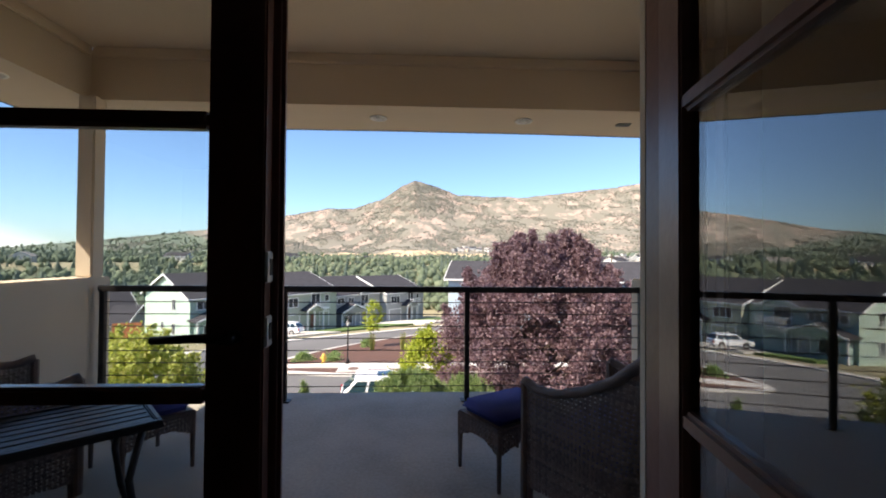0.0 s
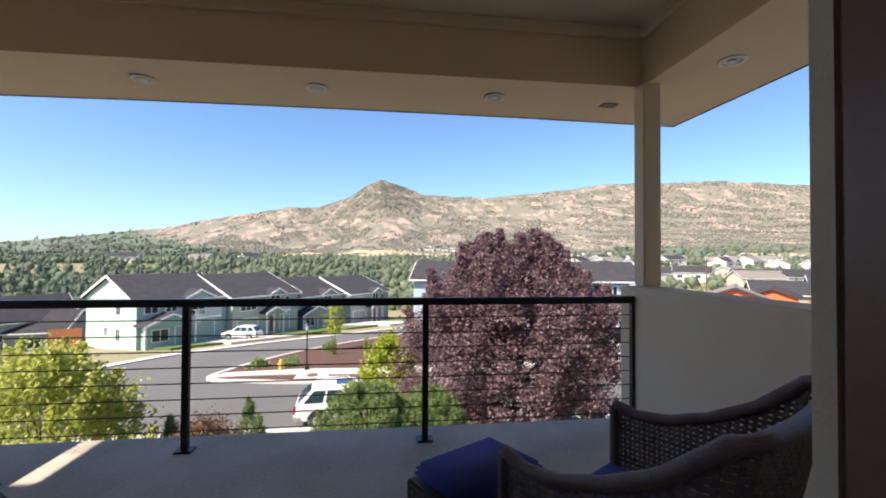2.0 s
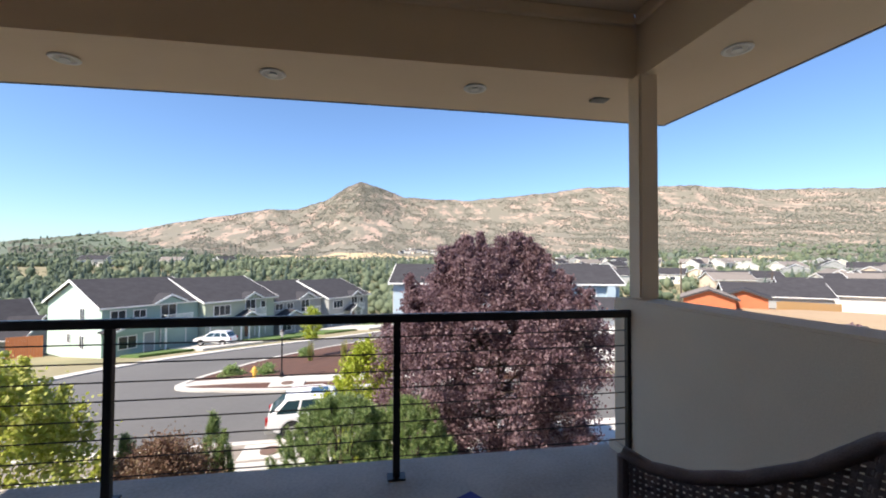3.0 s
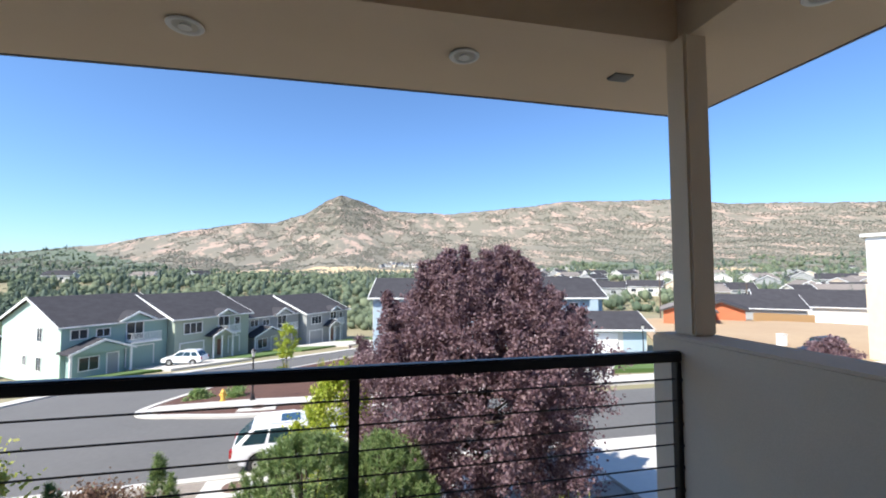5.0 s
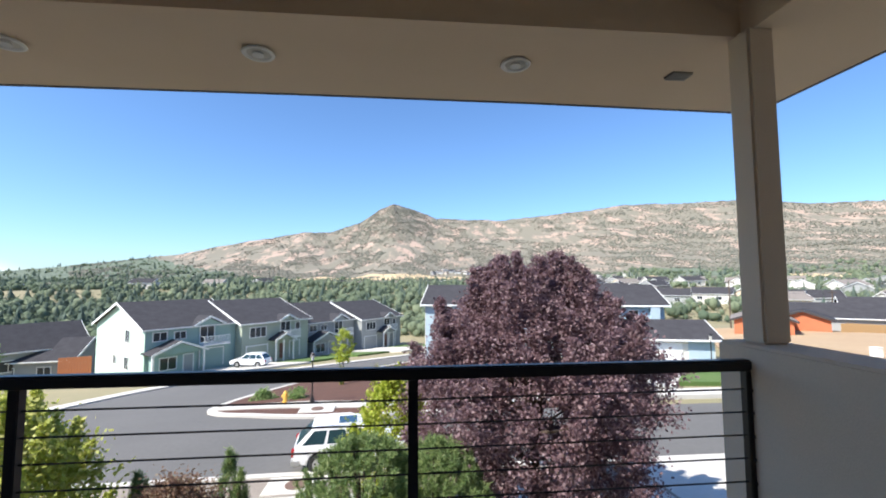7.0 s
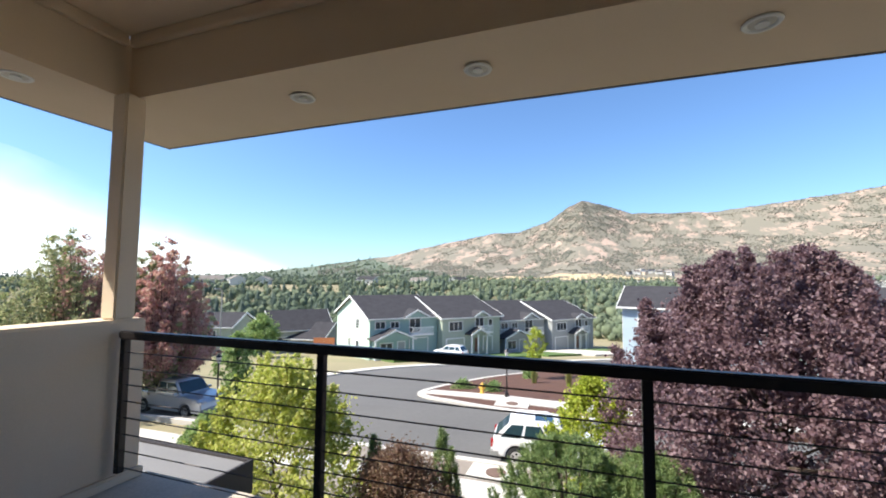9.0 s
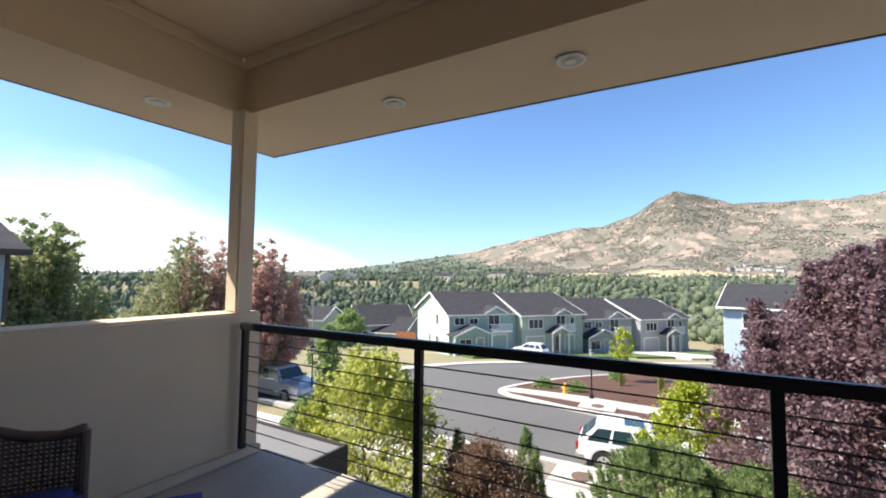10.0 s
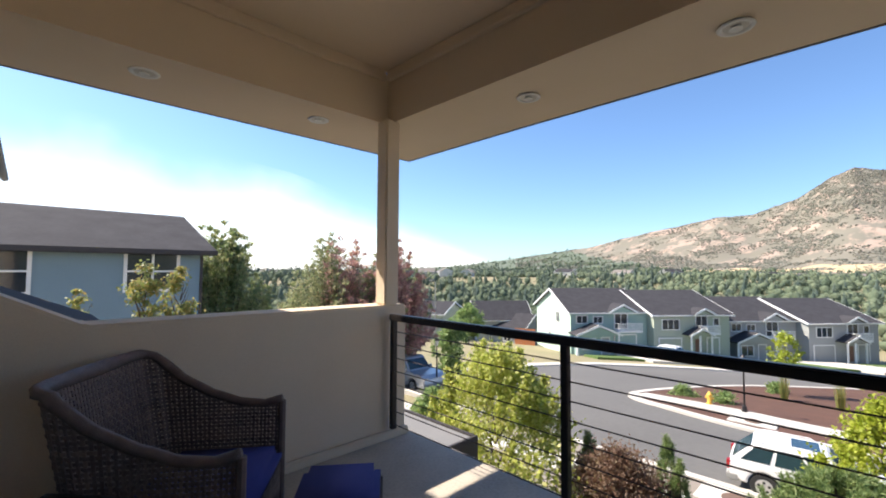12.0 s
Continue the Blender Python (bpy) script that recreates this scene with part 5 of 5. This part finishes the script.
vehicle("suv", "white older sport utility car parked at the kerb", -0.95, 14.6, 7, CARWHITE, 4.35, 1.72, 1.56, 0.92, (-2.1, -1.45, 0.15, 1.1), 0.95, CLADDING, roof_hatch=True)
drv = Vector((-28.2, 49.5)) + ROW * 9.7 + OUT * 5.2
vehicle("crossover_car", "white crossover car parked on a driveway", drv.x, drv.y, 170, CARWHITE, 4.6, 1.85, 1.68, 1.0, (-2.15, -1.6, 0.25, 1.2), 1.0, z=0.17)
vehicle("pickup_truck", "silver pickup truck parked at the kerb", -20.6, 15.3, -2, CARSILVER, 5.4, 1.9, 1.8, 1.12, (-0.85, -0.65, 0.6, 1.2), 1.1, CLADDING, bed=True)


vehicle("off_road_car", "dark off-road car parked by the building lot", 38.8, 26.0, 190, RAIL, 4.4, 1.85, 1.85, 1.1, (-2.1, -2.0, 0.2, 0.6), 1.15, CLADDING)
tree("plum_bush", "small purple bush beside the street", 37.3, 24.2, 2.0, 1.5, 0.2, PLUM, 51, 110, 60, 0.11, 0.45, 0.06, 8, spread=0.12, cat="bush")
ub = thing("utility_box", "white utility cabinet on the building lot", "cabinet", 42.4, 32.3, float(ground(42.4, 32.3)) + 0.1)
part("body", cube(-0.35, 0.35, -0.3, 0.3, 0, 1.1, bevel=0.04), WHITEPAINT, ub)
part("lid", cube(-0.38, 0.38, -0.33, 0.33, 1.101, 1.16, bevel=0.02), WHITEPAINT, ub)
eave = thing("side_eave", "grey eave and gutter of the side wing", "roof", kind="structure")
part("board", cube(-7.0, -3.85, -2.74, -2.56, 2.5, 2.58), WHITEPAINT, eave)
part("gutter", tube(bmesh.new(), [(-7.0, -2.52, 2.545), (-3.85, -2.52, 2.545)], 0.036, 10), CLADDING, eave)

# poles and a sagging line beyond the lot
ends = []
for px, py in ((30, 62), (66, 78), (104, 92)):
    gz = float(ground(px, py))
    pole = thing("utility_pole", "tall wooden utility pole beyond the houses", "pole", px, py, gz, 0, "utility poles")
    part("shaft", tube(bmesh.new(), [(0, 0, -0.3), (0, 0, 9.5)], [0.16, 0.11], 8), BARK, pole)
    part("cross_arm", cube(-1.1, 1.1, -0.06, 0.06, 8.9, 9.05), BARK, pole)
    ends.append(Vector((px, py, gz + 9.1)))
for a, b in zip(ends, ends[1:]):
    line = [a.lerp(b, k / 10) - Vector((0, 0, 1.2 * (1 - (k / 5 - 1) ** 2))) for k in range(11)]
    solo("overhead_line", tube(bmesh.new(), line, 0.025, 5), FASCIA, "thin overhead line between utility poles", "cable")


# ---- valley and hills ----
def crowns(name, label, x, y, sx, sz, material, rng, tufts=0, cone=False, sink=0.5):
    """Many small uneven tree crowns in one mesh, each a core with ragged tufts of leaf."""
    bm = bmesh.new()
    bmesh.ops.create_icosphere(bm, subdivisions=1, radius=1)
    base = np.array([v.co for v in bm.verts])
    tris = np.array([[v.index for v in f.verts] for f in bm.faces])
    bm.free()
    n, m = len(x), len(base)
    taper = lambda h: np.clip(1.0 - 0.52 * (h + 1), 0.05, 1) * 1.25 if cone else 1.0 + 0 * h
    span = np.stack([sx, sx, sz], -1)[:, None]
    mid = np.stack([x, y, ground(x, y) - sink + sz * 0.85], -1)[:, None]
    core = base[None] * (1 + rng.uniform(-0.3, 0.25, (n, m, 1)))
    core[..., :2] *= taper(core[..., 2:])
    v = (core * span * (0.72 if tufts else 1.0) + mid).reshape(-1, 3)
    f = (tris[None] + (np.arange(n) * m)[:, None, None]).reshape(-1, 3)
    if tufts:
        d = rng.normal(size=(n, tufts, 3))
        d /= np.linalg.norm(d, axis=-1)[..., None]
        lump = 1 + 0.22 * np.sin(d[..., :1] * 5 + x[:, None, None]) + 0.18 * np.sin(d[..., 2:] * 6 + y[:, None, None])
        d = d * rng.uniform(0.7, 1.05, (n, tufts, 1)) * lump
        d[..., :2] *= taper(d[..., 2:])
        c = d * span + mid
        leaf = (sx * 0.85 / math.sqrt(tufts))[:, None, None, None]
        w = (c[:, :, None] + rng.normal(size=(n, tufts, 3, 3)) * leaf).reshape(-1, 3)
        f = np.concatenate([f, np.arange(len(w)).reshape(-1, 3) + len(v)])
        v = np.concatenate([v, w])
    tagged(new(name, raw(name, v, f, material, True)), label, "trees", kind="stuff")


rng = np.random.default_rng(40)
n = 34000
az, r = rng.uniform(-98, 66, n), 105 * np.exp(rng.uniform(0, 1, n) ** 0.75 * np.log(2600 / 105))
x, y = r * np.sin(np.radians(az)), r * np.cos(np.radians(az))
rise = np.degrees(np.arctan2(ground(x, y) - EYE, r))
patch = ripple(x, y, 40) + 0.6 * ripple(x, y, 150) + rng.normal(size=n) * 0.4
keep = (rise < wood_line(np.radians(az), x, y)) & (patch > np.where(az > 22, 0.1, np.where(r > 480, -0.25, -0.4))) & ~((az > 20) & (r < 150))
x, y, r, az = x[keep], y[keep], r[keep], az[keep]
size = rng.uniform(1.5, 3.6, len(x)) * np.clip(r / 420, 0.85, 2.1)
pointed = rng.uniform(size=len(x)) < np.where(az < -18, 0.33, 0.15)
for near, tufts in ((True, 110), (False, 22)):
    zone = (r < 300) == near
    a, b = zone & ~pointed, zone & pointed
    crowns("far_woods", "light green leafy trees filling the valley", x[a], y[a], size[a], size[a] * rng.uniform(0.8, 1.3, a.sum()), WOODS, rng, tufts)
    crowns("far_conifers", "dark green conifers among the valley trees", x[b], y[b], size[b] * 0.85, size[b] * rng.uniform(1.1, 1.8, b.sum()), CONIFER, rng, tufts, True)

n = 90000
az, r = rng.uniform(-36, 66, n), rng.uniform(900, 2640, n)
az[:5000], r[:5000] = rng.normal(-1.4, 2.3, 5000), 2680 - np.abs(rng.normal(0, 270, 5000))
x, y = r * np.sin(np.radians(az)), r * np.cos(np.radians(az))
dens = 0.9 * ripple(x, y * 0.4, 70) + 0.8 * ripple(x, y * 0.6, 230) + 0.5 * ripple(x, y * 0.5, 28) + rng.normal(size=n) * 0.18
dens += 1.5 * np.exp(-(((az + 1.4) / 3.2) ** 2)) * np.clip((r - 2050) / 350, 0, 1) + 0.6 * (r > 2500) + np.interp(az, (-36, -26, -12, -8, 4, 26, 34, 66), (-0.2, -0.45, -0.3, 0.3, 0.0, 0.05, 0.4, 0.5))
rise = np.degrees(np.arctan2(ground(x, y) - EYE, r))
keep = (dens > np.where(r < 1250, 0.55, -0.12)) & (np.interp(az, BEARING, RIDGE) > 0.3)
x, y, r = x[keep], y[keep], r[keep]
size = rng.uniform(1.7, 4.2, len(x))
crowns("hill_scrub", "grey-green oak scrub scattered on the hills", x, y, size, size * 0.7, SCRUB, rng, sink=1.0)


def dry_field(name, label, a0, a1, r0, r1, material):
    """A mown slope at the hills' foot with an uneven rim."""
    az = np.radians(np.linspace(a0, a1, 90))
    k = np.linspace(0, 1, 14)
    lo = r0 + 40 * np.sin(az * 31) + 25 * np.sin(az * 77 + 1)
    hi = r1 + 45 * np.sin(az * 23 + 2) + 30 * np.sin(az * 61)
    end = np.sin(np.linspace(0, math.pi, 90)) ** 0.4
    rr = lo[None] + (hi - lo)[None] * k[:, None] * end[None]
    x, y = rr * np.sin(az)[None], rr * np.cos(az)[None]
    v = np.stack([x, y, ground(x, y) + 2.2], -1).reshape(-1, 3)
    i, j = np.meshgrid(np.arange(13), np.arange(89), indexing="ij")
    q = np.stack([i * 90 + j, (i + 1) * 90 + j, (i + 1) * 90 + j + 1, i * 90 + j + 1], -1).reshape(-1, 4)
    tagged(new(name, raw(name, v, q, material, True)), label, "field", kind="structure")


STRAW = mat("straw_field", (0.58, 0.44, 0.26), (0.48, 0.35, 0.20), 1.0, scale=0.012, fine=0.08, bump=0.0)
dry_field("dry_field", "golden mown field at the foot of the hills", -17, 1, 1000, 1180, STRAW)
dry_field("dry_field", "golden mown field at the foot of the hills", 0.5, 12, 960, 1130, STRAW)
dry_field("dry_field", "pale dry field below the eastern hills", 25, 38, 900, 1010, STRAW)
dry_field("dry_field", "pale dry field below the eastern hills", 40, 55, 1000, 1130, STRAW)

# far houses among the trees
kinds = []
for wall, roof in ((CREAM, TANROOF), (CREAM, SHINGLE), (GREY, SHINGLE), (STUCCO, TANROOF)):
    kinds.append(plain_house("small far house among the valley trees", 0, 0, 0, 15, 10, 3.4, 2.6, wall, roof, ((-4, 0.9, 2.0, 1.4), (3, 0.9, 2.0, 1.4)), 0, -3, "houses in the valley"))
spots = [(rng.uniform(24, 60), 190 * math.exp(rng.uniform(0, 1.75))) for _ in range(120)] + [(rng.uniform(-12, 26), rng.uniform(520, 860)) for _ in range(110)] + [(rng.uniform(-75, -15), rng.uniform(330, 1100)) for _ in range(60)] + [(rng.uniform(4, 9), rng.uniform(1150, 1260)) for _ in range(12)]
for i, (a, d) in enumerate(spots):
    x, y = d * math.sin(radians(a)), d * math.cos(radians(a))
    m = pose(x, y, float(ground(x, y)) + (2.0 if d > 400 else 0.5), 0, 0, rng.uniform(-60, 60))
    if i < len(kinds):
        kinds[i].matrix_basis = m
    else:
        copy_thing(kinds[i % len(kinds)], m)


def cloud_glow_mat():
    """Self-glowing white for bright cloud and haze, thinning out towards its ragged rim."""
    m = bpy.data.materials.new("cloud")
    m.use_nodes = True
    n, l = m.node_tree.nodes, m.node_tree.links
    n.remove(n["Principled BSDF"])
    uv, tex, add, ramp = n.new("ShaderNodeTexCoord"), n.new("ShaderNodeTexNoise"), n.new("ShaderNodeMath"), n.new("ShaderNodeMapRange")
    split, clear, glow, mix = n.new("ShaderNodeSeparateXYZ"), n.new("ShaderNodeBsdfTransparent"), n.new("ShaderNodeEmission"), n.new("ShaderNodeMixShader")
    l.new(uv.outputs["UV"], split.inputs[0])
    l.new(uv.outputs["Object"], tex.inputs["Vector"])
    tex.inputs["Scale"].default_value, tex.inputs["Detail"].default_value = 0.0012, 4
    add.operation = "SUBTRACT"
    l.new(tex.outputs[0], add.inputs[0])
    l.new(split.outputs[1], add.inputs[1])
    ramp.interpolation_type = "SMOOTHSTEP"
    for k, v in ((1, -0.5), (2, 0.3), (3, 0.0), (4, 0.62)):
        ramp.inputs[k].default_value = v
    l.new(add.outputs[0], ramp.inputs[0])
    glow.inputs[0].default_value, glow.inputs[1].default_value = (0.97, 0.98, 1.0, 1), 1.0
    l.new(ramp.outputs[0], mix.inputs[0])
    l.new(clear.outputs[0], mix.inputs[1])
    l.new(glow.outputs[0], mix.inputs[2])
    l.new(mix.outputs[0], n["Material Output"].inputs["Surface"])
    return m


# a low glowing sheet for white haze and cloud beyond the western valley, thinning towards the peak
az = np.radians(np.linspace(-140, -36, 64))
k = np.linspace(0, 1, 12)
top = np.interp(az, np.radians((-140, -85, -65, -50, -36)), (900, 820, 620, 330, 40))
v = np.stack([np.broadcast_to(2900 * np.sin(az), (12, 64)), np.broadcast_to(2900 * np.cos(az), (12, 64)), -60 + k[:, None] * (top + 60)[None]], -1).reshape(-1, 3)
i, j = np.meshgrid(np.arange(11), np.arange(63), indexing="ij")
q = np.stack([i * 64 + j, i * 64 + j + 1, (i + 1) * 64 + j + 1, (i + 1) * 64 + j], -1).reshape(-1, 4)
cloud = tagged(new("backdrop_cloud_haze", raw("backdrop_cloud_haze", v, q, cloud_glow_mat(), True)), "glowing backdrop of white cloud and bright haze over the horizon", "cloud", kind="structure")
layer = cloud.data.uv_layers.new(name="height")
for loop in cloud.data.loops:
    layer.data[loop.index].uv = (loop.vertex_index % 64 / 63, loop.vertex_index // 64 / 11)
